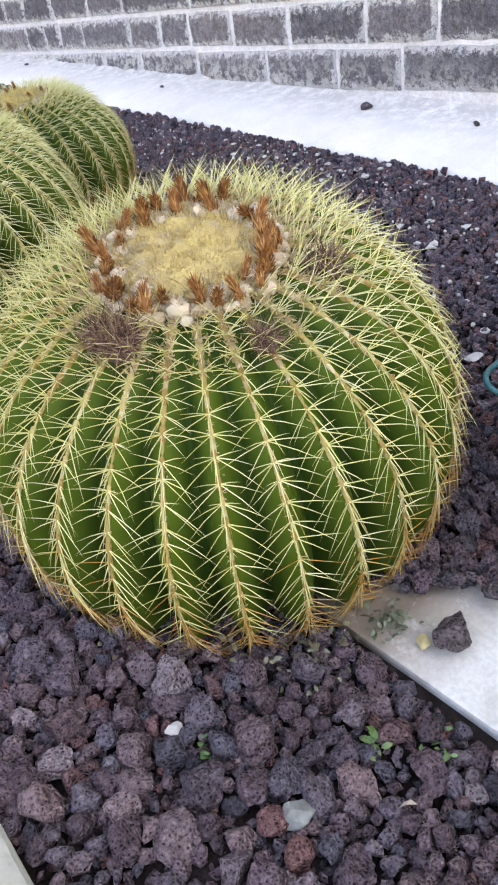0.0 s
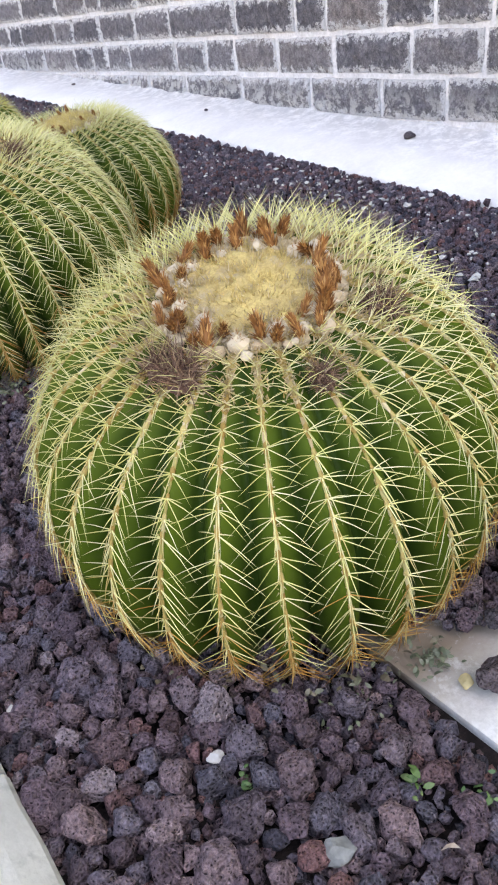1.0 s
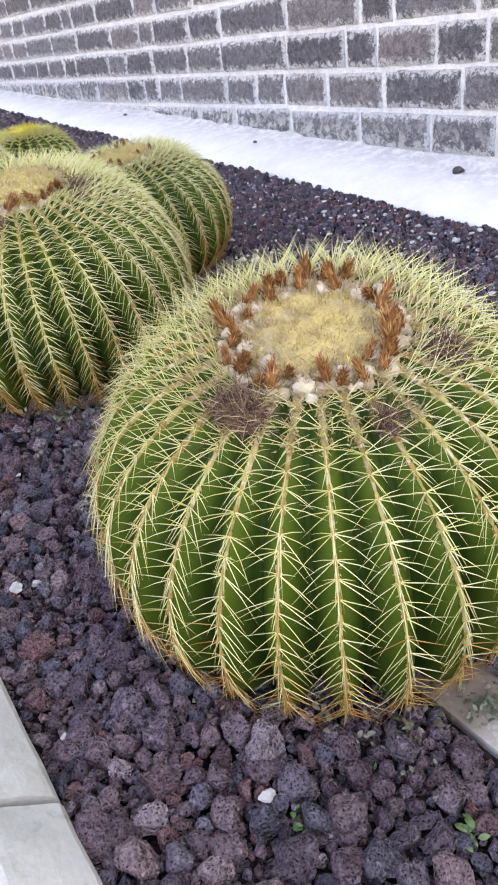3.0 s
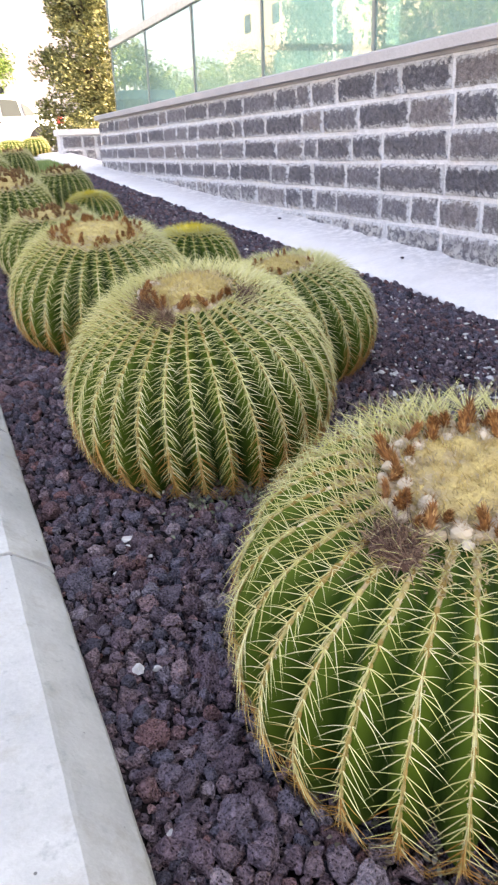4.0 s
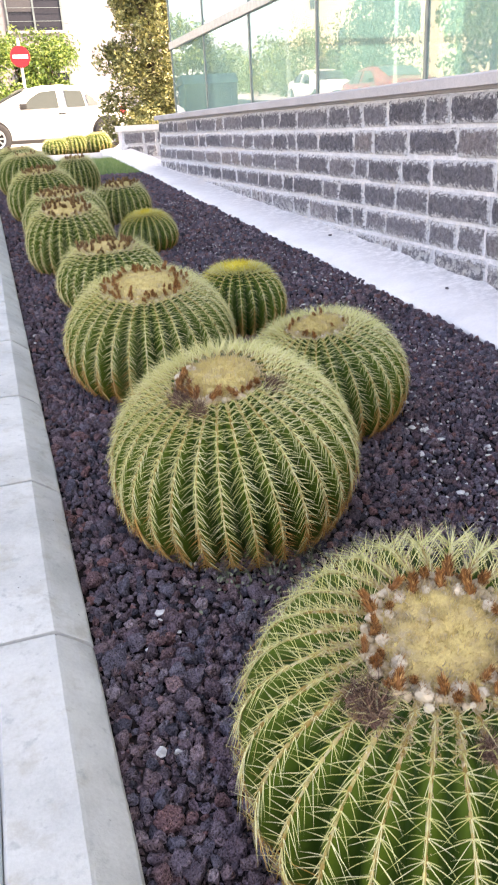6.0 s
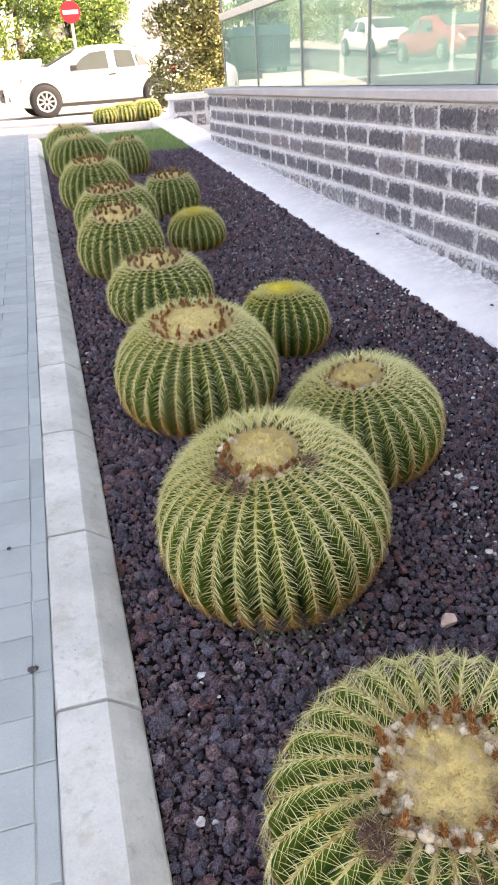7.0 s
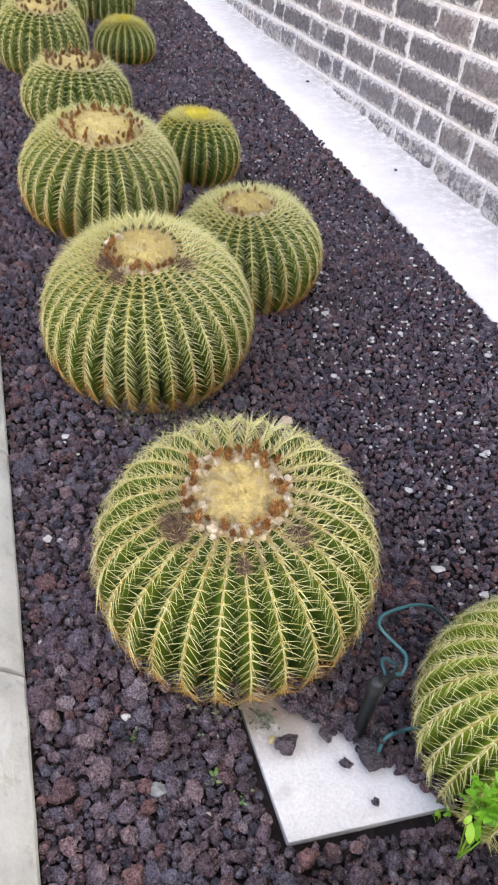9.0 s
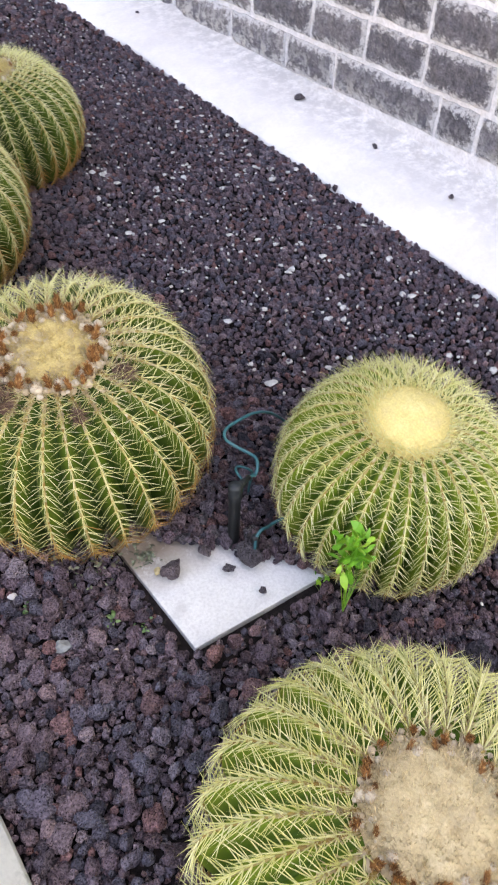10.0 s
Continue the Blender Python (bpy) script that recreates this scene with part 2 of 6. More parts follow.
def make_kerb():
    """Cast concrete with rain smudges, brownish scuffs and small air holes."""
    k = make_concrete("kerb_concrete", (0.385, 0.395, 0.38), (0.59, 0.595, 0.565), 6, 200, 0.8, 0.0, 0.14)
    old = k.b.inputs["Base Color"].links[0].from_socket
    scuff = k.ramp(k.noise(17, 7, 0.7), [(0.53, (0, 0, 0)), (0.66, (0.55, 0.55, 0.55))])
    c = k.mix(scuff, old, (0.34, 0.315, 0.265))
    smudge = k.ramp(k.noise(46, 4, 0.6), [(0.60, (0, 0, 0)), (0.70, (0.5, 0.5, 0.5))])
    c = k.mix(smudge, c, (0.27, 0.285, 0.28))
    pits = k.n("ShaderNodeTexVoronoi", Scale=42.0, Randomness=1.0)
    k.link(k.co.outputs["Object"], pits.inputs["Vector"])
    dots = k.ramp(pits.outputs["Distance"], [(0.045, (0.8, 0.8, 0.8)), (0.075, (0, 0, 0))])
    rare = k.ramp(k.noise(25, 2, 0.5), [(0.52, (0, 0, 0)), (0.56, (1, 1, 1))])
    k.colour(k.mix(k.mix(1.0, dots, rare, "MULTIPLY"), c, (0.05, 0.05, 0.048)))
    return k.m


def make_slab():
    """White concrete with earth washed over the end that lies under the cactus."""
    k = make_concrete("white_slab", (0.60, 0.60, 0.595), (0.78, 0.78, 0.775), 8, 200, 0.75, 0.3)
    old = k.b.inputs["Base Color"].links[0].from_socket
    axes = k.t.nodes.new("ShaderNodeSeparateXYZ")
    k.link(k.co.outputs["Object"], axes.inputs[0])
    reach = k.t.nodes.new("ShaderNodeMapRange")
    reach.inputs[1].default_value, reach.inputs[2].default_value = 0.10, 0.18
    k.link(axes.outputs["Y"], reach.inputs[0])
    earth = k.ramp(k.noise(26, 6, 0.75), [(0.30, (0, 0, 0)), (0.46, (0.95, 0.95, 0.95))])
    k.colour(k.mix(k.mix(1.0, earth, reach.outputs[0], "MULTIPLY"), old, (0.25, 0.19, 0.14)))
    return k.m


M = {
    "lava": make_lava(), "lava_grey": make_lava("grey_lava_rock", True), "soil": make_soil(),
    "kerb": make_kerb(),
    "joint": make_concrete("kerb_joint", (0.20, 0.21, 0.21), (0.32, 0.33, 0.33), 30, 300).m,
    "paver": make_paver(), "sand": make_concrete("paving_sand", (0.36, 0.385, 0.39), (0.54, 0.565, 0.57), 20, 300).m,
    "render": make_brushed_render(),
    "mortar": make_concrete("lime_mortar", (0.50, 0.49, 0.51), (0.78, 0.77, 0.795), 26, 120).m,
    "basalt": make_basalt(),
    "cope": make_concrete("coping_stone", (0.38, 0.36, 0.365), (0.52, 0.495, 0.50), 4, 200).m,
    "slab": make_slab(),
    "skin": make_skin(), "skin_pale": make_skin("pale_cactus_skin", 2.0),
    "spine_old": make_spine("old_spine", (0.28, 0.12, 0.030), (0.42, 0.215, 0.055), (0.52, 0.33, 0.11)),
    "spine_mid": make_spine("golden_spine", (0.36, 0.25, 0.075), (0.46, 0.38, 0.16), (0.54, 0.50, 0.27)),
    "spine_cream": make_spine("cream_spine", (0.50, 0.49, 0.17), (0.60, 0.58, 0.26), (0.69, 0.66, 0.39)),
    "spine_new": make_spine("pale_spine", (0.49, 0.48, 0.175), (0.58, 0.56, 0.26), (0.65, 0.62, 0.38)),
    "areole": make_areole(),
    "cork": make_spine("rib_cork", (0.23, 0.20, 0.055), (0.32, 0.29, 0.10), (0.46, 0.42, 0.25)),
    "wool_rib": make_spine("rib_wool", (0.34, 0.26, 0.14), (0.46, 0.37, 0.22), (0.57, 0.48, 0.33)),
    "fuzz": make_spine("rib_fuzz", (0.34, 0.26, 0.10), (0.44, 0.36, 0.18), (0.52, 0.46, 0.32)),
    "wool": make_wool("crown_wool", (0.47, 0.36, 0.16), (0.60, 0.47, 0.19), (0.38, 0.32, 0.25)),
    "wool_gold": make_wool("crown_wool_gold", (0.55, 0.44, 0.18), (0.64, 0.54, 0.25), (0.46, 0.38, 0.24)),
    "wool_yellow": make_wool("crown_wool_yellow", (0.60, 0.49, 0.06), (0.68, 0.59, 0.12), (0.54, 0.44, 0.10)),
    "wool_lemon": make_wool("crown_wool_lemon", (0.68, 0.56, 0.23), (0.74, 0.64, 0.30), (0.64, 0.52, 0.25)),
    "wool_white": make_spine("bud_wool", (0.37, 0.29, 0.18), (0.46, 0.37, 0.26), (0.55, 0.48, 0.37)),
    "bud": make_spine("dried_bud", (0.11, 0.045, 0.020), (0.29, 0.125, 0.042), (0.52, 0.31, 0.13)),
    "bud_pale": make_spine("straw_bud", (0.085, 0.040, 0.018), (0.19, 0.10, 0.042), (0.40, 0.27, 0.12)),
    "spine_yellow": make_spine("yellow_spine", (0.46, 0.39, 0.05), (0.57, 0.50, 0.09), (0.66, 0.60, 0.20)),
    "dead": make_spine("dead_flower", (0.055, 0.026, 0.022), (0.15, 0.085, 0.065), (0.36, 0.26, 0.18)),
    "wool_cream": make_wool("crown_wool_cream", (0.55, 0.44, 0.26), (0.63, 0.53, 0.34), (0.48, 0.39, 0.25)),
    "wool_tan": make_wool("crown_wool_tan", (0.48, 0.37, 0.15), (0.58, 0.47, 0.22), (0.36, 0.27, 0.13)),
    "pale_stone": plain("pale_stone", (0.50, 0.49, 0.475), 0.8, vary=0.25, scale=60, bump=0.4),
    "grey_stone": plain("grey_stone", (0.22, 0.23, 0.225), 0.85, vary=0.35, scale=70, bump=0.5),
    "pink_stone": plain("pink_stone", (0.50, 0.36, 0.30), 0.85, vary=0.25, scale=60, bump=0.4),
    "yellow_stone": plain("yellow_stone", (0.58, 0.46, 0.24), 0.7, vary=0.2, scale=60),
    "black_pipe": plain("black_pipe", (0.018, 0.022, 0.024), 0.45),
    "teal": plain("teal_tube", (0.02, 0.12, 0.135), 0.35),
    "weed": make_leaf("weed_leaf", [(0.05, 0.11, 0.03), (0.09, 0.17, 0.05), (0.15, 0.21, 0.09)]),
    "bright_weed": make_leaf("bright_weed_leaf", [(0.08, 0.30, 0.02), (0.14, 0.42, 0.04), (0.26, 0.46, 0.05)]),
    "seedling": make_leaf("seedling_leaf", [(0.06, 0.13, 0.05), (0.10, 0.19, 0.07), (0.15, 0.24, 0.10)]),
    "dusty_weed": make_leaf("dusty_weed_leaf", [(0.09, 0.11, 0.07), (0.15, 0.17, 0.11), (0.22, 0.23, 0.17)]),
    "litter": make_leaf("leaf_litter", [(0.10, 0.08, 0.055), (0.17, 0.14, 0.10), (0.15, 0.16, 0.10), (0.26, 0.22, 0.17)]),
    "dry_leaf": plain("dry_leaf", (0.50, 0.42, 0.36), 0.8),
    "lawn": make_leaf("lawn_blade", [(0.10, 0.20, 0.05), (0.18, 0.28, 0.08), (0.30, 0.36, 0.15)]),
    "lawn_soil": plain("lawn_soil", (0.06, 0.12, 0.035), 0.95),
    "road": make_tarmac(),
    "asphalt": plain("lane_asphalt", (0.075, 0.078, 0.08), 0.9, vary=0.25, scale=3),
    "glass": make_glass(),
    "frame": plain("grey_frame", (0.20, 0.24, 0.24), 0.4, 0.4),
    "rail": plain("pale_rail", (0.52, 0.52, 0.50), 0.45, 0.3),
    "inside": plain("room_wall", (0.55, 0.66, 0.61), 0.9, vary=0.05, scale=1),
    "paint": plain("white_car_paint", (0.80, 0.80, 0.80), 0.18, 0, 0.6, 0.02),
    "red_paint": plain("red_car_paint", (0.30, 0.035, 0.045), 0.2, 0, 0.6, 0.02),
    "car_glass": plain("tinted_car_glass", (0.065, 0.075, 0.070), 0.04, 0, 0.6, 0.02),
    "trim": plain("black_trim", (0.02, 0.02, 0.02), 0.6),
    "tyre": plain("tyre_rubber", (0.022, 0.022, 0.023), 0.85),
    "alloy": plain("alloy_rim", (0.58, 0.59, 0.60), 0.3, 0.85),
    "sign_red": plain("sign_red", (0.42, 0.012, 0.02), 0.4),
    "sign_white": plain("sign_white", (0.80, 0.80, 0.80), 0.4),
    "galv": plain("galvanised_pole", (0.52, 0.53, 0.54), 0.45, 0.5),
    "house": plain("pale_pink_stone_cladding", (0.255, 0.24, 0.255), 0.85, vary=0.06, scale=1.5),
    "house_white": plain("white_stone_cladding", (0.27, 0.262, 0.28), 0.85, vary=0.05, scale=1.5),
    "shutter": plain("grey_shutter", (0.06, 0.06, 0.068), 0.6),
    "window": plain("dark_window", (0.035, 0.036, 0.046), 0.25, 0, 0.3),
    "bark": plain("bark", (0.12, 0.09, 0.065), 0.9, vary=0.35, scale=18, bump=0.6),
    "leaf_gold": make_leaf("gold_green_leaf", [(0.09, 0.10, 0.04), (0.20, 0.205, 0.075), (0.36, 0.345, 0.14), (0.55, 0.50, 0.24)]),
    "leaf_green": make_leaf("hedge_leaf", [(0.05, 0.10, 0.02), (0.09, 0.17, 0.03), (0.18, 0.26, 0.05), (0.26, 0.32, 0.08)]),
    "leaf_dark": make_leaf("dark_leaf", [(0.03, 0.055, 0.02), (0.05, 0.09, 0.03), (0.09, 0.13, 0.05)]),
    "garden_render": plain("garden_wall_render", (0.50, 0.49, 0.47), 0.9, vary=0.15, scale=4, bump=0.2),
    "bin_teal": plain("teal_bin_paint", (0.010, 0.034, 0.042), 0.45, vary=0.2, scale=6),
    "dark_lamp": plain("smoked_lamp_glass", (0.12, 0.12, 0.12), 0.1, 0, 0.8),
    "yellow_paint": plain("yellow_kerb_paint", (0.70, 0.47, 0.05), 0.6),
    "black_paint": plain("black_kerb_paint", (0.03, 0.03, 0.03), 0.6),
}


# ---------------------------------------------------------------- building helpers
def mesh(name, verts, faces, mats, smooth=False, index=None):
    """A mesh datablock from arrays; faces is a list of arrays of equal-sided polygons, index a material slot per face."""
    me = bpy.data.meshes.new(name)
    verts = np.asarray(verts, dtype=np.float32)
    groups = [np.asarray(f, dtype=np.int32) for f in faces if len(f)]
    loops = np.concatenate([g.ravel() for g in groups])
    sizes = np.concatenate([np.full(len(g), g.shape[1], dtype=np.int32) for g in groups])
    starts = np.concatenate(([0], np.cumsum(sizes)[:-1])).astype(np.int32)
    me.vertices.add(len(verts))
    me.vertices.foreach_set("co", verts.ravel())
    me.loops.add(len(loops))
    me.loops.foreach_set("vertex_index", loops)
    me.polygons.add(len(sizes))
    me.polygons.foreach_set("loop_start", starts)
    for m in mats if isinstance(mats, (list, tuple)) else [mats]:
        me.materials.append(m)
    if index is not None:
        me.polygons.foreach_set("material_index", np.asarray(index, dtype=np.int32))
    me.polygons.foreach_set("use_smooth", np.full(len(sizes), smooth))
    me.update(calc_edges=True)
    me.validate()
    return me


def piece(name, data, parent=None, m=None, label=""):
    ob = new(name, data)
    if parent is not None:
        ob.parent = parent
    if m is not None:
        ob.matrix_basis = m
    return tagged(ob, label)


def part(name, bm, material, parent=None, label="", m=None, smooth=False, bevel=0.0):
    """Links a bmesh as one mesh object under a thing or a part."""
    if bevel:
        bmesh.ops.bevel(bm, geom=bm.edges[:], offset=bevel, segments=2, affect="EDGES", profile=0.7)
    bmesh.ops.recalc_face_normals(bm, faces=bm.faces[:])
    me = bpy.data.meshes.new(name)
    bm.to_mesh(me)
    bm.free()
    me.materials.append(material)
    if smooth:
        me.polygons.foreach_set("use_smooth", [True] * len(me.polygons))
    return piece(name, me, parent, m, label)


def empty(name, m, label, category, group="", kind=""):
    ob = new(name)
    ob.empty_display_size = 0.05
    ob.matrix_basis = m
    return tagged(ob, label, category, group, kind)


def box(lo, hi):
    bm = bmesh.new()
    bmesh.ops.create_cube(bm, size=1)
    c, s = (Vector(lo) + Vector(hi)) / 2, Vector(hi) - Vector(lo)
    for v in bm.verts:
        v.co = Vector((v.co.x * s.x, v.co.y * s.y, v.co.z * s.z)) + c
    return bm


def prism(outline, axis, a, b):
    """An outline of 2D points swept along an axis from a to b."""
    bm = bmesh.new()

    def put(p, w):
        return {"x": (w, p[0], p[1]), "y": (p[0], w, p[1]), "z": (p[0], p[1], w)}[axis]

    r0 = [bm.verts.new(put(p, a)) for p in outline]
    r1 = [bm.verts.new(put(p, b)) for p in outline]
    n = len(outline)
    for i in range(n):
        bm.faces.new((r0[i], r0[(i + 1) % n], r1[(i + 1) % n], r1[i]))
    bm.faces.new(r0)
    bm.faces.new(r1)
    return bm


def lathe(outline, seg=24, axis="z", caps=True):
    """(radius, height) points turned round an axis."""
    bm = bmesh.new()
    rings = []
    for r, h in outline:
        ring = []
        for i in range(seg):
            a = 2 * math.pi * i / seg
            p = (r * math.cos(a), r * math.sin(a), h)
            ring.append(bm.verts.new(p if axis == "z" else (p[0], p[2], p[1])))
        rings.append(ring)
    for a, b in zip(rings, rings[1:]):
        for i in range(seg):
            bm.faces.new((a[i], a[(i + 1) % seg], b[(i + 1) % seg], b[i]))
    if caps:
        bm.faces.new(rings[0])
        bm.faces.new(rings[-1])
    return bm


def tube(name, points, radius, material, parent=None, label="", res=3):
    cu = bpy.data.curves.new(name, "CURVE")
    cu.dimensions, cu.bevel_depth, cu.bevel_resolution, cu.use_fill_caps = "3D", radius, res, True
    sp = cu.splines.new("NURBS")
    sp.points.add(len(points) - 1)
    for q, p in zip(sp.points, points):
        q.co = (*p, 1)
    sp.use_endpoint_u, sp.order_u = True, 3
    cu.materials.append(material)
    dg = bpy.context.evaluated_depsgraph_get
    ob = new(name, cu)
    dg().update()
    me = bpy.data.meshes.new_from_object(ob.evaluated_get(dg()))
    me.name = name
    bpy.data.objects.remove(ob)
    me.polygons.foreach_set("use_smooth", [True] * len(me.polygons))
    return piece(name, me, parent, None, label)


def unit(v):
    return v / np.maximum(np.linalg.norm(v, axis=-1, keepdims=True), 1e-9)


def thorns(base, way, bend, length, radius, segs=2, rnd=None):
    """Many thin tapered three-sided thorns. base, way, bend: (n, 3); length, radius: (n,). Returns vertices and faces."""
    n = len(base)
    way = unit(way)
    ref = np.where(np.abs(way[:, 2:3]) < 0.9, np.array([[0, 0, 1.0]]), np.array([[1.0, 0, 0]]))
    u = unit(np.cross(way, ref))
    v = np.cross(way, u)
    rows = []
    for s in range(segs):
        f = s / segs
        c = base + way * (length * f)[:, None] + bend * (length * f * f)[:, None]
        w = radius * (1 - 0.55 * f)
        for k in range(3):
            a = 2 * math.pi * k / 3
            rows.append(c + (u * math.cos(a) + v * math.sin(a)) * w[:, None])
    rows.append(base + way * length[:, None] + bend * length[:, None])
    verts = np.stack(rows, 1).reshape(-1, 3)
    per = 3 * segs + 1
    off = (np.arange(n) * per)[:, None]
    quads = []
    for s in range(segs - 1):
        for k in range(3):
            a, b = 3 * s + k, 3 * s + (k + 1) % 3
            quads.append(off + np.array([[a, b, b + 3, a + 3]]))
    tris = [off + np.array([[3 * (segs - 1) + k, 3 * (segs - 1) + (k + 1) % 3, 3 * segs]]) for k in range(3)]
    return verts, np.stack(quads, 1).reshape(-1, 4) if quads else np.zeros((0, 4), int), np.stack(tris, 1).reshape(-1, 3)


def ico(level):
    bm = bmesh.new()
    bmesh.ops.create_icosphere(bm, subdivisions=level, radius=1)
    v = np.array([x.co[:] for x in bm.verts])
    f = np.array([[x.index for x in y.verts] for y in bm.faces])
    bm.free()
    return v, f


def turns(rng, n):
    q = unit(rng.normal(size=(n, 4)))
    w, x, y, z = q.T
    return np.stack([1 - 2 * (y * y + z * z), 2 * (x * y - z * w), 2 * (x * z + y * w), 2 * (x * y + z * w), 1 - 2 * (x * x + z * z),
                     2 * (y * z - x * w), 2 * (x * z - y * w), 2 * (y * z + x * w), 1 - 2 * (x * x + y * y)], 1).reshape(n, 3, 3)


def rock_shapes(level, count, seed, amp=1.0, cuts=7):
    """Rough angular lava lumps of unit size."""
    v, f = ico(level)
    rng = np.random.default_rng(seed)
    out = []
    for _ in range(count):
        p = v.copy()
        # chop with a few planes for broad faces, then roughen
        for _ in range(cuts):
            d = unit(rng.normal(size=3))
            over = np.maximum(p @ d - rng.uniform(0.45, 0.82), 0)
            p -= over[:, None] * d * 0.97
        off = Vector(rng.uniform(0, 50, 3))
        k = sum(np.array([noise.noise(Vector(q) * s + off) for q in p]) * a for s, a in ((1.6, 0.26), (4.0, 0.13), (9.0, 0.09), (18.0, 0.07)))
        p = p * (1 + amp * k)[:, None]
        out.append(p / np.abs(p).max())
    return out, f


def scatter_rocks(name, places, sizes, shapes, faces, rng, squash=(0.55, 0.95)):
    n = len(places)
    R = turns(rng, n)
    pick = rng.integers(0, len(shapes), n)
    S = np.stack([np.ones(n), rng.uniform(0.65, 1, n), rng.uniform(*squash, n)], 1) * sizes[:, None]
    base = np.stack(shapes)[pick]
    pts = np.einsum("nij,nvj->nvi", R, base * S[:, None, :]) + places[:, None, :]
    nv = base.shape[1]
    fs = (faces[None] + (np.arange(n) * nv)[:, None, None]).reshape(-1, 3)
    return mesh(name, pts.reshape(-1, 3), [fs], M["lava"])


def leaf_cloud(name, centres, normals, size, material, rng, curl=0.3, slim=0.5, fine=False):
    """Many small folded leaves (two quads each) round given places."""
    n = len(centres)
    a = unit(normals + rng.normal(scale=0.6, size=(n, 3)))
    b = unit(np.cross(a, rng.normal(size=(n, 3))))
    c = np.cross(a, b)
    L = (size * rng.uniform(0.6, 1.3, n))[:, None]
    W = L * slim
    lift = a * L * curl

    def at(s, w):
        return centres + b * L * s + c * W * w + lift * (abs(w) * 1.2 - s * s * 0.4)

    if fine:
        rows = [at(0, 0), at(0.25, 0.36), at(0.6, 0.46), at(0.85, 0.25), at(1, 0), at(0.85, -0.25), at(0.6, -0.46), at(0.25, -0.36)]
        fan = [(0, 1, 7), (1, 2, 6), (1, 6, 7), (2, 3, 5), (2, 5, 6), (3, 4, 5)]
    else:
        rows = [at(0, 0), at(0.45, 0.5), at(1, 0), at(0.45, -0.5)]
        fan = [(0, 1, 2), (0, 2, 3)]
    verts = np.stack(rows, 1).reshape(-1, 3)
    off = (np.arange(n) * len(rows))[:, None]
    tris = np.concatenate([off + np.array([t]) for t in fan], 0)
    return mesh(name, verts, [tris], material)


# ---------------------------------------------------------------- ground, road, paving
def road_z(y):
    """The road is level as far as the parked car, then climbs."""
    return ROAD_Z + 0.42 * min(1.0, max(0.0, (y - 19) / 3.5)) + 0.06 * max(0.0, min(y, 80.0) - 22.5)


def ground_sheet():
    ys = [-400, -60, -6, -2, 0, 2, 4, 6, 8, 9.7, 9.9, 12, 16, 19, 22.5, 40, 80, 120, 500]
    xs = [-400, -60, -6.6, -4.7, -2, -0.4, 0.4, 1.6, 2.4, 6, 20, 80, 400]

    def h(x, y):
        low = road_z(y) if y > 9.8 else gz(max(y, -6)) - 0.03
        return max(low, YARD_Z) if x < -6 else low

    v = [(x, y, h(x, y)) for y in ys for x in xs]
    n = len(xs)
    f = [(j * n + i, j * n + i + 1, (j + 1) * n + i + 1, (j + 1) * n + i) for j in range(len(ys) - 1) for i in range(n - 1)]
    return tagged(piece("ground", mesh("ground", v, [f], M["road"])), "sunlit pale grey road and yard surface", "ground", kind="structure")


ground_sheet()


def sheet(name, x0, x1, y0, y1, lift, material, thick=0.02, ny=30, nx=6, rough=0.0, seed=3):
    """A slab that follows the slope of the bed."""
    v, f = [], []
    for j in range(ny + 1):
        y = y0 + (y1 - y0) * j / ny
        for i in range(nx + 1):
            x = x0 + (x1 - x0) * i / nx
            v.append((x, y, gz(y) + lift + rough * noise.noise(Vector((x * 6, y * 6, seed)))))
    n = nx + 1
    f = [(j * n + i, j * n + i + 1, (j + 1) * n + i + 1, (j + 1) * n + i) for j in range(ny) for i in range(nx)]
    top = len(v)
    v += [(a, b, c - thick) for a, b, c in v]
    f += [tuple(top + q for q in reversed(p)) for p in f]
    rim = [j * n for j in range(ny + 1)], [j * n + nx for j in range(ny + 1)], list(range(nx + 1)), [ny * n + i for i in range(nx + 1)]
    for k, r in enumerate(rim):
        for a, b in zip(r, r[1:]):
            q = (a, b, b + top, a + top)
            f.append(q if k in (1, 2) else q[::-1])
    return piece(name, mesh(name, v, [f], material))


bed = tagged(sheet("planting_bed", 0.02, 1.47, -1.6, BED_END, 0.0, M["soil"], 0.03, 160, 24, 0.010), "dark lava grit under the gravel of the planting bed", "soil", kind="structure")
lawn = tagged(sheet("lawn_ground", 0.03, 1.46, BED_END + 0.005, 9.85, 0.012, M["lawn_soil"], 0.03, 12, 8, 0.01), "small mown lawn patch at the end of the bed", "lawn", kind="structure")
pavement = tagged(sheet("pavement", -9.0, -0.0915, -4.0, 9.8, KERB_H - 0.0042, M["sand"], 0.04, 40, 20), "grey concrete block pavement beside the bed", "pavement", kind="structure")

# kerb: half-metre concrete stones with one sloping face
kerb = empty("kerb", pose(0, 0, 0), "pale concrete kerb stones with sloping inner faces", "kerb", kind="structure")


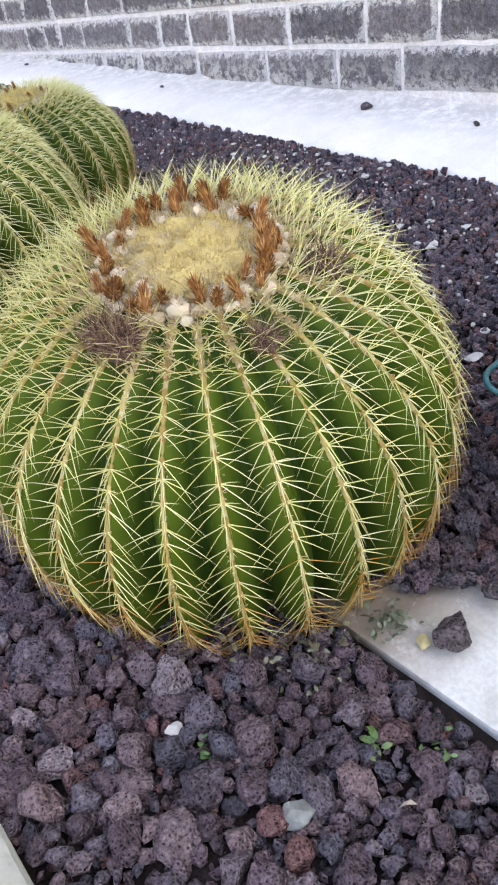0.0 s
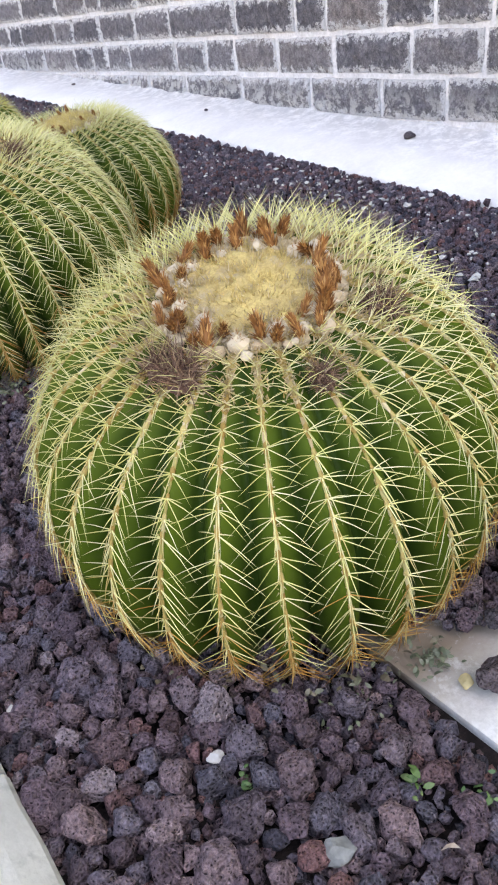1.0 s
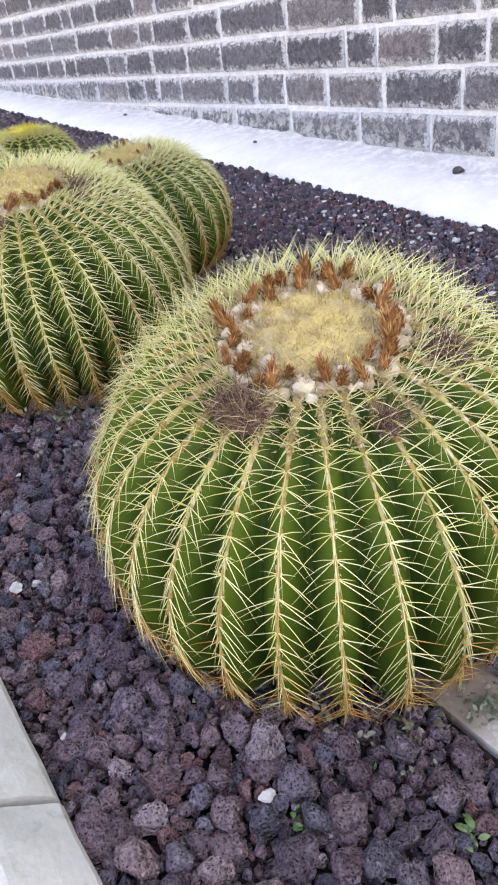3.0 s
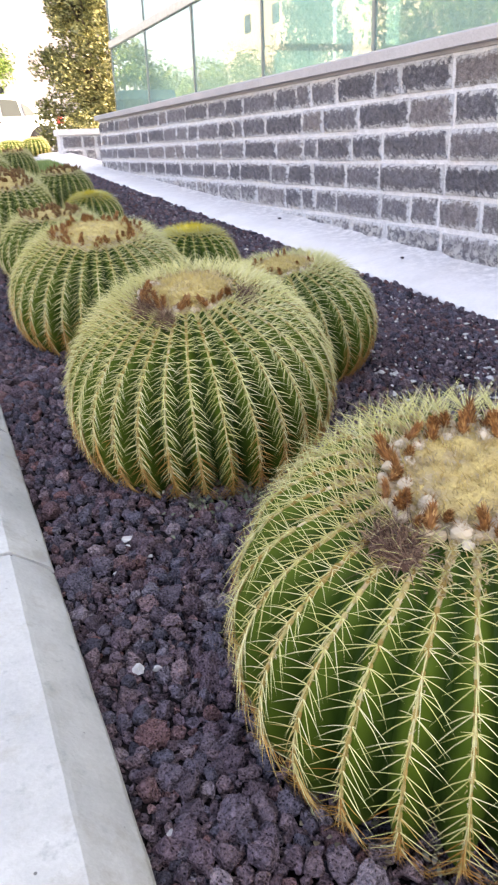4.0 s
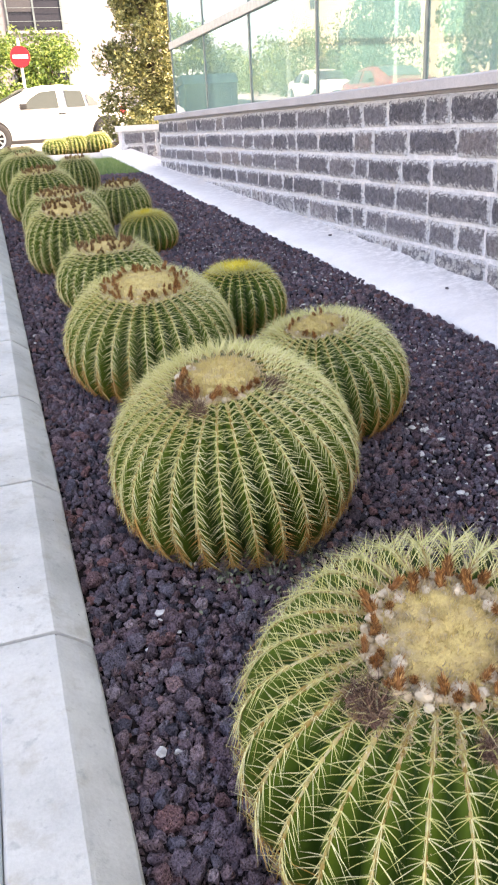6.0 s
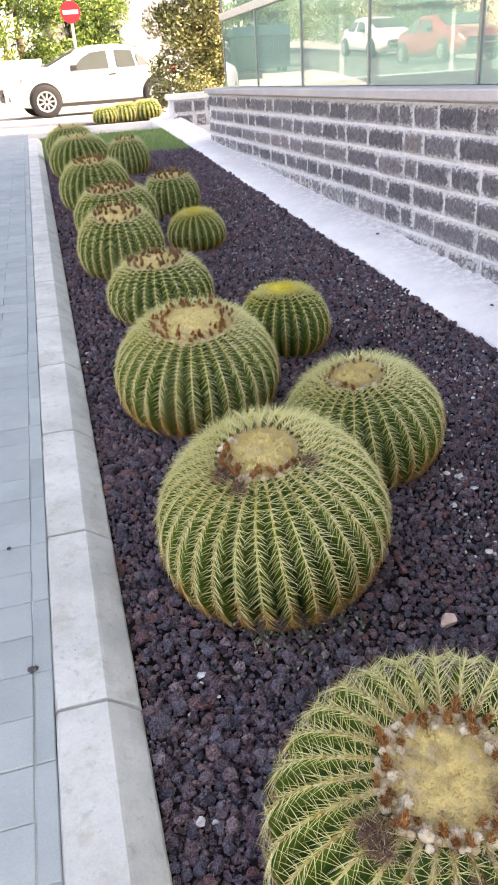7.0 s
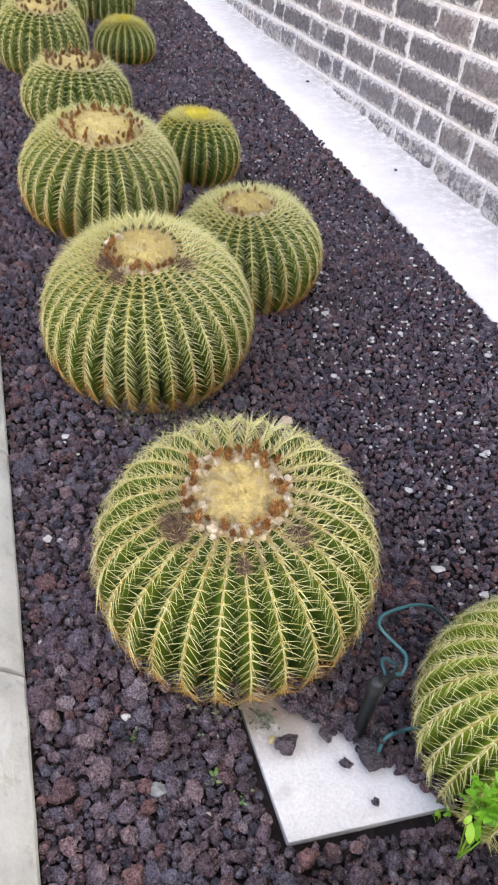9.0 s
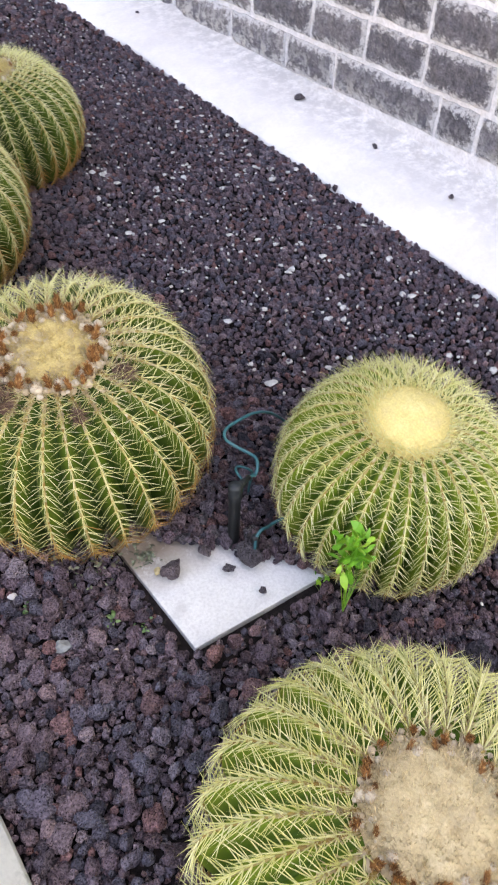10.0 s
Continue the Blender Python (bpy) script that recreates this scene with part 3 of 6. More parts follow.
def kerb_mesh(seed, n=14):
    rng = random.Random(seed)
    prof = [(-KERB_W, -0.05), (-KERB_W, KERB_H - 0.005), (-KERB_W + 0.005, KERB_H), (-0.06, KERB_H), (-0.03, KERB_H), (-0.004, KERB_H), (0.001, KERB_H - 0.003),
            (0.013, KERB_H - 0.012), (0.026, KERB_H - 0.022), (0.038, KERB_H - 0.032), (0.046, KERB_H - 0.039), (0.049, KERB_H - 0.046), (0.049, -0.05)]
    L = 0.492
    v = []
    for j in range(n + 1):
        y = L * j / n
        end = min(j, n - j)
        for x, z in prof:
            q = Vector((x * 30, y * 30 + seed * 9, z * 30))
            d = noise.noise(q) * 0.0012
            chip = max(0, noise.noise(Vector((y * 22, seed * 5.1, 2))) - 0.42) * 0.02 if -0.006 < x < 0.02 else 0
            drop = 0.004 if end == 0 else 0
            v.append((x + d - chip * 0.4, y, SLOPE * y + z + d - chip - (drop if z > 0.0 else 0)))
    m = len(prof)
    f = [(j * m + i, j * m + i + 1, (j + 1) * m + i + 1, (j + 1) * m + i) for j in range(n) for i in range(m - 1)]
    me = mesh("kerb_stone", v, [f, [tuple(range(m))], [tuple(reversed(range(n * m, n * m + m)))]], M["kerb"])
    return me


kerb_meshes = [kerb_mesh(s) for s in range(6)]
for k in range(-5, 18):
    y0 = 1.434 + 0.5 * k - 0.5
    if y0 < 9.3:
        piece("kerb_stone", kerb_meshes[(k * 5) % 6], kerb, pose(0, y0 + 0.004, gz(y0)))
part("joint_mortar", prism([(-0.088, -0.05), (-0.088, KERB_H - 0.006), (-0.004, KERB_H - 0.006), (0.042, KERB_H - 0.044), (0.042, -0.05)], "y", 0, 1), M["joint"], kerb,
     m=Matrix(((1, 0, 0, 0), (0, 10.9, 0, -1.55), (0, SLOPE * 10.9, 1, gz(-1.55)), (0, 0, 0, 1))))

# ledge of white render along the wall
def ledge():
    v, f = [], []
    n = 110
    prof = []
    for j in range(n + 1):
        y = -1.6 + (10.9 + 1.6) * j / n
        edge = LEDGE_X + 0.018 * noise.noise(Vector((y * 1.7, 0, 5))) + 0.010 * noise.noise(Vector((y * 7, 3, 5)))
        g, w = gz(y), wall_foot(y)
        if y > WALL_END:
            w = g + 0.05
        row = [(edge + 0.012, g - 0.06), (edge, g + 0.004), (edge + 0.006, g + 0.016), (edge + 0.03, g + 0.024), (1.55, g + 0.35 * (w - g) + 0.016), (1.62, g + 0.6 * (w - g) + 0.01),
               (1.70, g + 0.85 * (w - g)), (WALL_X + 0.035, w + 0.012)]
        for x, z in row:
            v.append((x, y, z + 0.004 * noise.noise(Vector((x * 14, y * 9, 1)))))
    m = 8
    f = [(j * m + i, (j + 1) * m + i, (j + 1) * m + i + 1, j * m + i + 1) for j in range(n) for i in range(m - 1)]
    f = [q[::-1] for q in f]
    ob = piece("ledge", mesh("ledge", v, [f], M["render"], True))
    return tagged(ob, "weathered white rendered ledge at the foot of the stone wall", "ledge", kind="structure")


ledge()

# stone wall with its coping
wall = empty("wall_east", pose(0, 0, 0), "dark basalt block wall with thick pale mortar joints", "wall", kind="structure")
part("mortar_core", prism([(-1.6, -0.3), (WALL_END - 0.012, -0.3), (WALL_END - 0.012, STONE_TOP), (-1.6, STONE_TOP)], "x", WALL_X + 0.005, WALL_X + 0.30), M["mortar"], wall)
bm = prism([(WALL_X - 0.035, STONE_TOP + 0.014), (WALL_X - 0.035, STONE_TOP + 0.05), (WALL_X - 0.028, STONE_TOP + 0.057), (WALL_X + 0.30, STONE_TOP + 0.064), (WALL_X + 0.30, STONE_TOP + 0.002), (WALL_X + 0.002, STONE_TOP + 0.002), (WALL_X + 0.002, STONE_TOP + 0.014)], "y", -1.6, WALL_END + 0.02)
part("coping", bm, M["cope"], wall)

# glass building above the wall
GX = 1.86
glass_house = empty("glass_facade", pose(0, 0, 0), "green reflective glass facade above the stone wall", "facade", kind="structure")
MULL = [3.55 + 1.145 * i for i in range(-5, 5)]
G_END = MULL[-1]
BANDS = [(0.95, 1.50), (1.56, 3.10), (3.16, 4.70), (4.76, 6.30), (6.36, 7.90)]
for a, b in BANDS:
    for y0, y1 in zip(MULL, MULL[1:]):
        p = part("glass_pane", box((GX, y0 + 0.012, a), (GX + 0.012, y1 - 0.012, b)), M["glass"], glass_house)
        p.visible_shadow = False
    part("transom", box((GX - 0.02, MULL[0], b), (GX + 0.05, G_END + 0.02, b + 0.06)), M["rail"] if b < 2 else M["frame"], glass_house, bevel=0.006)
for y0 in MULL:
    for a, b in BANDS:
        part("mullion", box((GX - 0.008, y0 - 0.011, a), (GX + 0.06, y0 + 0.011, b - 0.001)), M["frame"], glass_house, bevel=0.003)
for a, b in BANDS:
    for y0, y1 in zip((G_END,), (G_END + 0.01,)):
        for i in range(4):
            p = part("end_pane", box((GX + 0.02 + 1.2 * i, G_END + 0.006, a), (GX + 1.17 + 1.2 * i, G_END + 0.018, b)), M["glass"], glass_house)
            p.visible_shadow = False
    part("end_transom", box((GX, G_END - 0.03, b), (GX + 4.9, G_END + 0.03, b + 0.06)), M["frame"], glass_house)
part("inner_floor", box((GX + 0.10, -1.6, 0.55), (6.8, G_END - 0.05, 0.94)), M["inside"], glass_house)
part("back_wall", box((5.0, -1.6, 0.95), (5.2, G_END - 0.06, 8.0)), M["inside"], glass_house)
# unseen shell; its depth is chosen to place the building's shadow edge
part("side_wall", box((GX, -1.9, 0.0), (7.1, -1.62, 7.99)), M["house_white"], glass_house)
part("roof", box((GX - 0.05, -1.9, 8.0), (7.1, G_END + 0.05, 8.3)), M["house_white"], glass_house)
# added out of view: its shadow darkens the yard mirrored in the glass
part("upper_storey", box((GX, -1.9, 8.302), (7.1, G_END, 14.0)), M["house_white"], glass_house)
part("far_wall", box((6.9, -1.6, 0.0), (7.1, G_END, 7.98)), M["house_white"], glass_house)
for z in (3.05, 6.25):
    part("storey_slab", box((GX + 0.09, -1.6, z), (4.98, G_END - 0.06, z + 0.16)), M["inside"], glass_house)
part("plinth", box((WALL_X + 0.302, WALL_END - 0.4, 0.2), (6.89, WALL_END - 0.02, 0.93)), M["mortar"], glass_house)

# ---------------------------------------------------------------- cacti
def flower_bud(seed, wool, n=95, foot=1.0):
    """A dried flower bud: a cup of wool with a squat cone of brown spiky scales grown out of it."""
    rng = np.random.default_rng(seed)
    ang = rng.uniform(0, 2 * math.pi, n)
    up = rng.uniform(0, 1, n) ** 0.85
    lean = 0.42 - 0.30 * up + rng.normal(scale=0.13, size=n)
    way = np.stack([np.cos(ang) * lean, np.sin(ang) * lean, np.ones(n)], 1)
    rad = 0.0037 * np.sqrt(np.clip(1 - up * 0.88, 0, 1))
    base = np.stack([np.cos(ang) * rad, np.sin(ang) * rad, 0.003 + 0.0185 * up], 1)
    v1, q1, t1 = thorns(base, way, np.stack([np.cos(ang) * 0.22, np.sin(ang) * 0.22, np.zeros(n)], 1), rng.uniform(0.004, 0.0085, n), np.full(n, 0.00068 if n > 60 else 0.0013), 2)
    v2, f2 = ico(2 if n > 60 else 1)
    lump = np.array([1 + 0.25 * noise.noise(Vector(p) * 2.5 + Vector((seed, 0, 0))) + 0.22 * noise.noise(Vector(p) * 7) for p in v2])
    v3, f3 = ico(2)
    v3 = v3 * np.array([0.0034, 0.0034, 0.0105]) + np.array([0, 0, 0.0105])
    v2 = v2 * lump[:, None] * np.array([0.0070, 0.0070, 0.0060]) * foot + np.array([0, 0, 0.0005])
    o, o3 = len(v1), len(v1) + len(v2)
    tris = np.concatenate([t1, f2 + o, f3 + o3])
    idx = np.concatenate([np.zeros(len(q1) + len(t1)), np.ones(len(f2)), np.zeros(len(f3))])
    return mesh("dried_bud", np.concatenate([v1, v2, v3]), [q1, tris], [M["bud"] if n != 46 else M["bud_pale"], wool], False, idx)


def wool_puff(seed, wool):
    """A bud still hidden in a lumpy ball of wool, with a few brown scale tips."""
    rng = np.random.default_rng(seed)
    v2, f2 = ico(2)
    lump = np.array([1 + 0.22 * noise.noise(Vector(p) * 2.2 + Vector((seed, 3, 0))) + 0.24 * noise.noise(Vector(p) * 6 + Vector((seed, 0, 0))) for p in v2])
    v2 = v2 * lump[:, None] * np.array([0.0066, 0.0066, 0.0080]) + np.array([0, 0, 0.003])
    n, nb = 110, 9
    d = unit(rng.normal(size=(n, 3)) + np.array([0, 0, 0.5]))
    vh, _, th = thorns(d * np.array([0.0058, 0.0058, 0.0072]) + np.array([0, 0, 0.003]), d + rng.normal(scale=0.6, size=(n, 3)), rng.normal(scale=0.3, size=(n, 3)), rng.uniform(0.002, 0.0048, n), np.full(n, 0.00035), 1)
    a = rng.uniform(0, 2 * math.pi, nb)
    vb, _, tb = thorns(np.stack([np.cos(a) * 0.0015, np.sin(a) * 0.0015, np.full(nb, 0.008)], 1), np.stack([np.cos(a) * 0.5, np.sin(a) * 0.5, np.ones(nb)], 1), np.zeros((nb, 3)), rng.uniform(0.003, 0.006, nb), np.full(nb, 0.0007), 1)
    o, o2 = len(v2), len(v2) + len(vh)
    idx = np.concatenate([np.zeros(len(f2) + len(th)), np.ones(len(tb))])
    return mesh("wool_puff", np.concatenate([v2, vh, vb]), [np.concatenate([f2, th + o, tb + o2])], [wool, M["bud"]], False, idx)


BUDS = [flower_bud(s, M["wool_white"]) for s in range(4)]
FAR_BUDS = [flower_bud(s + 20, M["wool_white"], 46) for s in range(4)]
PUFFS = [wool_puff(s + 10, M["wool_white"]) for s in range(4)]
LEMON_PUFFS = [wool_puff(s + 30, M["wool_lemon"]) for s in range(3)]


def dead_clump(seed):
    """A matted knot of dead flower threads."""
    rng = np.random.default_rng(seed)
    n = 420
    a = rng.uniform(0, 2 * math.pi, n)
    way = np.stack([np.cos(a), np.sin(a), rng.uniform(-0.2, 1.1, n)], 1)
    base = unit(rng.normal(size=(n, 3))) * np.array([0.009, 0.007, 0.004]) + np.array([0, 0, 0.003])
    v, q, t = thorns(base, way, rng.normal(scale=0.9, size=(n, 3)), rng.uniform(0.004, 0.012, n), np.full(n, 0.00042), 2)
    v2, f2 = ico(3)
    v2 = v2 * np.array([0.011, 0.008, 0.005]) * np.array([[1 + 0.5 * noise.noise(Vector(p) * 4 + Vector((seed, 0, 0)))] for p in v2])
    return mesh("dead_flower_clump", np.concatenate([v, v2]), [q, np.concatenate([t, f2 + len(v)])], M["dead"])


CLUMPS = [dead_clump(5), dead_clump(6)]


def barrel(x, y, R, H, ribs, seed, label, buds=14, spin=0.0, near=2, crown_r=0.36, wool="wool", z=None, yellow=0.0, spine=0.040, clumps=(), bud_scale=1.0, lean=(5, -3),
           bud_arc=(0, 360), dome=False, hairy=False, pale=False, thick=1.0, dense=1.0, white=True, sweep=0.84, group="golden barrel cacti"):
    rng = np.random.default_rng(seed)
    z = gz(y) - 0.012 if z is None else z
    zc, p0, e = 0.43 * H, math.radians(-56), 0.88
    # the plant leans towards the light about its middle
    turn = Euler((math.radians(lean[0]), math.radians(lean[1]), 0)).to_matrix().to_4x4()
    place = Matrix.Translation((x, y, z + zc)) @ turn @ Matrix.Translation((0, 0, -zc)) @ Matrix.Rotation(math.radians(spin), 4, "Z")
    top = empty("barrel_cactus", place, label, "cactus", group)
    rc = crown_r * R

    def prof(phi):
        s, c = np.sin(phi), np.cos(phi)
        rho = R * np.abs(c) ** e
        up = zc + (H - zc) * np.abs(s) ** 0.93
        dn = zc - zc * (np.abs(s) / abs(math.sin(p0))) ** 0.95
        zz = np.where(s >= 0, up, dn)
        dip = np.clip(1 - (rho / (rc * 1.15)) ** 2, 0, 1)
        return rho, zz - dip * (0.02 if dome else 0.04) * R

    # body
    rows, per = (46, 10) if near == 2 else (30, 6) if near == 1 else (24, 6)
    phi = np.concatenate(([p0 - 0.001], np.linspace(p0, math.radians(89), rows - 1)))
    th = np.linspace(0, 2 * math.pi, ribs * per, endpoint=False)
    rho, zz = prof(phi)
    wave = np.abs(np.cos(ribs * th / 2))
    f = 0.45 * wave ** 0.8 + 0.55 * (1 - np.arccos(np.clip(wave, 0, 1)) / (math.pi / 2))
    wob = 1 + 0.018 * np.array([noise.noise(Vector((math.cos(t) * 1.6, math.sin(t) * 1.6, seed))) for t in th])
    depth = 0.175 * np.clip((rho / R - 0.15) / 0.5, 0, 1)
    P = np.zeros((rows, len(th), 3))
    rr = rho[:, None] * (1 - depth[:, None] * (1 - f[None])) * wob[None]
    P[..., 0], P[..., 1], P[..., 2] = rr * np.cos(th), rr * np.sin(th), zz[:, None]
    nt = len(th)
    i, j = np.meshgrid(np.arange(nt), np.arange(rows - 1))
    i2 = (i + 1) % nt
    # the stem goes on a little below the ground
    P[0, :, 2] -= 0.05
    quads = np.stack([j * nt + i, j * nt + i2, (j + 1) * nt + i2, (j + 1) * nt + i], -1).reshape(-1, 4)
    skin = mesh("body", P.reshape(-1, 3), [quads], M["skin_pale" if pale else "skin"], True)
    # 0 in the furrows, 1 on the ridges: drives ridge tint and painted furrow shade
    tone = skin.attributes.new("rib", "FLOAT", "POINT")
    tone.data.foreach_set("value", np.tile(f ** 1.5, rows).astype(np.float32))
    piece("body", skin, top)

    # areoles along every rib
    step = 0.0185 if near == 2 else 0.0165 if near == 1 else 0.025
    step *= dense
    fine = np.linspace(p0 + 0.1, math.radians(86), 400)
    fr, fz = prof(fine)
    arc = np.concatenate(([0], np.cumsum(np.hypot(np.diff(fr), np.diff(fz)))))
    ok = fr > rc * (0.66 if wool == "wool_lemon" else 0.88 if dome else 0.98)
    last = arc[ok].max()
    na = int(last / step)
    A, N, D, S, HH = [], [], [], [], []
    for r in range(ribs):
        t = 2 * math.pi * r / ribs
        a = (np.arange(na) + rng.uniform(0.2, 0.8) + rng.normal(scale=0.12, size=na)) * step
        ph = np.interp(a, arc, fine)
        r1, z1 = prof(ph)
        r2, z2 = prof(ph - 0.02)
        w = np.interp(t, th, wob)
        c, s = math.cos(t), math.sin(t)
        A.append(np.stack([r1 * w * c, r1 * w * s, z1], 1))
        down = unit(np.stack([(r2 - r1) * c, (r2 - r1) * s, z2 - z1], 1))
        side = np.tile([-s, c, 0], (na, 1))
        D.append(down)
        S.append(side)
        N.append(unit(np.cross(down, side)))
        HH.append(z1 / H)
    A, N, D, S, HH = map(np.concatenate, (A, N, D, S, HH))
    out = np.sign(np.sum(N * (A - np.array([0, 0, zc])), 1, keepdims=True))
    N = N * out
    # felt pads
    v0, f0 = ico(1) if near == 2 else (np.array([[1, 0, 0], [-1, 0, 0], [0, 1, 0], [0, -1, 0], [0, 0, 1], [0, 0, -1.0]]), np.array([[0, 2, 4], [2, 1, 4], [1, 3, 4], [3, 0, 4], [2, 0, 5], [1, 2, 5], [3, 1, 5], [0, 3, 5]]))
    n = len(A)
    size = np.array([0.0022, 0.0066, 0.0022])
    basis = np.stack([S, D, N], 1)
    soft = np.clip((HH - 0.80) / 0.2, 0, 1)
    s2 = 1 + soft ** 2
    pads = np.einsum("vk,nkj->nvj", v0 * size, basis) * rng.uniform(0.75, 1.2, (n, 1, 1)) * s2[:, None, None] + A[:, None, :]
    if near:
        more = np.einsum("vk,nkj->nvj", v0 * size * np.array([0.78, 1.6, 0.7]), basis) * rng.uniform(0.7, 1.2, (n, 1, 1)) * (0.75 + 0.35 * np.clip((HH - 0.2) / 0.5, 0, 1) + 1.0 * soft ** 3)[:, None, None] + (A + D * step * 0.5 - N * 0.0006)[:, None, :]
        fm = (f0[None] + (np.arange(n) * len(v0))[:, None, None]).reshape(-1, 3)
        tagged(piece("rib_cork", mesh("rib_cork", more.reshape(-1, 3), [fm], [M["cork"], M["wool_rib"]], False, np.repeat(HH > 0.90, len(f0))), top), kind="stuff")
    fs = (f0[None] + (np.arange(len(pads)) * len(v0))[:, None, None]).reshape(-1, 3)
    tagged(piece("areole_felt", mesh("areole_felt", pads.reshape(-1, 3), [fs], M["areole"]), top), kind="stuff")

    # thorns: radials round each areole and longer centrals
    fan = [(86, 0.32, 1.0), (-86, 0.32, 1.0), (63, 0.34, 1.1), (-63, 0.34, 1.1), (4, 0.30, 1.15), (33, 0.28, 0.8), (-33, 0.28, 0.8), (108, 0.36, 0.85), (-108, 0.36, 0.85), (-10, 0.85, 0.95)]
    if near == 0:
        fan = fan[:5]
    V, Q, T, I = [], [], [], []
    o = 0
    old = np.clip((0.62 - HH) / 0.55, 0, 1)
    young = np.clip((HH - 0.78) / 0.22, 0, 1)[:, None]
    bald = 1 - (0.1 if dome else 0.45) * np.clip((HH - 0.95) / 0.05, 0, 1)
    for ang, lift, ln in fan:
        # the spines hang more the older the growth
        a = np.radians(ang * sweep * (1 - 0.26 * old) + rng.normal(scale=6, size=n))[:, None]
        way = D * (np.cos(a) + 0.12) * (1 - 0.15 * young) + S * np.sin(a) * (1 - 0.25 * young) + N * (lift + rng.normal(scale=0.10, size=(n, 1)) + 0.80 * young) + np.array([0, 0, 0.22]) * young
        bend = -N * 0.10 + D * 0.16 * (1 - young) + rng.normal(scale=0.03, size=(n, 3))
        length = spine * ln * rng.uniform(0.70, 1.15, n) * bald * (1 + 0.30 * young[:, 0])
        if abs(ang) > 100 or lift > 0.5:
            length = length * np.clip((HH - 0.66) / 0.24, 0.55 if lift > 0.5 else 0.06, 1)
        elif 20 < abs(ang) < 40:
            length = length * np.clip((0.62 - HH) / 0.3, 0.06, 1)
        rad = thick * (1.15 if abs(ang) < 20 else 1.0) * np.full(n, 0.00052 if near == 2 else 0.00085 if near == 1 else 0.0019)
        hh = HH + rng.normal(scale=0.10, size=n)
        keep = length > spine * 0.14
        nk = int(keep.sum())
        if not nk:
            continue
        v, q, t = thorns((A + N * 0.001)[keep], way[keep], bend[keep], length[keep], rad[keep], 2 if near == 2 else 1)
        col = np.where(hh < (0.45 if near == 2 and not pale else 0.22), 0, np.where(hh < (0.85 if abs(ang) < 10 else 0.54) - yellow - (0.15 if near < 2 else 0), 1, 2))
        if hairy == "top" and wool == "wool_yellow":
            col = np.where(hh > 0.88, 3, col)
        col = col[keep]
        V.append(v)
        if len(q):
            Q.append(q + o)
        T.append(t + o)
        I.append((np.repeat(col, len(q) // nk), np.repeat(col, len(t) // nk)))
        o += len(v)
    faces, idx = [], []
    if Q:
        faces.append(np.concatenate(Q))
        idx.append(np.concatenate([a for a, b in I]))
    faces.append(np.concatenate(T))
    idx.append(np.concatenate([b for a, b in I]))
    tagged(piece("spine_coat", mesh("spine_coat", np.concatenate(V), faces, [M["spine_old"], M["spine_mid"], M["spine_yellow"] if hairy is True else M["spine_cream"] if pale else M["spine_new"], M["spine_yellow"]], False, np.concatenate(idx)), top, label="long golden spines in rows along the ribs"), kind="stuff")

    # short fuzz on the felt of the ribs
    if near == 2:
        reps = 5
        fb = np.repeat(A, reps, 0) + np.repeat(D, reps, 0) * rng.uniform(-0.5, 0.5, (n * reps, 1)) * step + np.repeat(S, reps, 0) * rng.normal(scale=0.0018, size=(n * reps, 1))
        fw = np.repeat(N, reps, 0) * 0.6 + np.repeat(D, reps, 0) * 0.5 + rng.normal(scale=0.7, size=(n * reps, 3))
        fv, fq, ft = thorns(fb, fw, rng.normal(scale=0.3, size=(n * reps, 3)), rng.uniform(0.002, 0.0045, n * reps) * (1 + np.repeat(soft, reps)), np.full(n * reps, 0.0006), 1)
        tagged(piece("rib_fuzz", mesh("rib_fuzz", fv, [ft], M["fuzz"]), top), kind="stuff")

    # woolly crown
    def lid(q):
        return np.interp(q, fr[::-1], fz[::-1])

    hump = 0.055 * R if dome else 0.025 * R
    nr, ns = 10, 40
    v = [(0, 0, float(lid(0.0)) + 0.007 + hump)]
    for a in range(1, nr + 1):
        q = rc * 1.06 * a / nr
        for b in range(ns):
            t = 2 * math.pi * b / ns
            bump = noise.noise(Vector((q * math.cos(t) * 70, q * math.sin(t) * 70, seed)))
            v.append((q * math.cos(t), q * math.sin(t), float(lid(q)) + 0.007 * (1 - (a / nr) ** 4) + (0.001 if dome else 0.0045) * bump + hump * (1 - (a / nr) ** 2)))
    tri = [(0, 1 + b, 1 + (b + 1) % ns) for b in range(ns)]
    qd = [(1 + a * ns + b, 1 + (a + 1) * ns + b, 1 + (a + 1) * ns + (b + 1) % ns, 1 + a * ns + (b + 1) % ns) for a in range(nr - 1) for b in range(ns)]
    cr = piece("crown", mesh("crown", v, [tri, qd], M[wool], True), top, label="felted yellow woolly crown")
    nw = 600 if dome and not hairy else 1500 if hairy else 6500 if near == 2 else 900 if near == 1 else 250
    lo_q = 0.90 if dome and not hairy else 0.62 if wool == "wool_lemon" else 0.0
    q = rc * np.sqrt(rng.uniform(lo_q ** 2, (1.2 if wool == "wool_lemon" else 1.7 if hairy else 1.45 if buds >= 40 and white else 1.08) ** 2, nw))
    t = rng.uniform(0, 2 * math.pi, nw)
    base = np.stack([q * np.cos(t), q * np.sin(t), lid(q) + 0.003 + hump * np.clip(1 - (q / rc) ** 2, 0, 1)], 1)
    way = np.stack([np.cos(t) * q / rc * 0.7, np.sin(t) * q / rc * 0.7, np.ones(nw)], 1) + rng.normal(scale=0.5, size=(nw, 3))
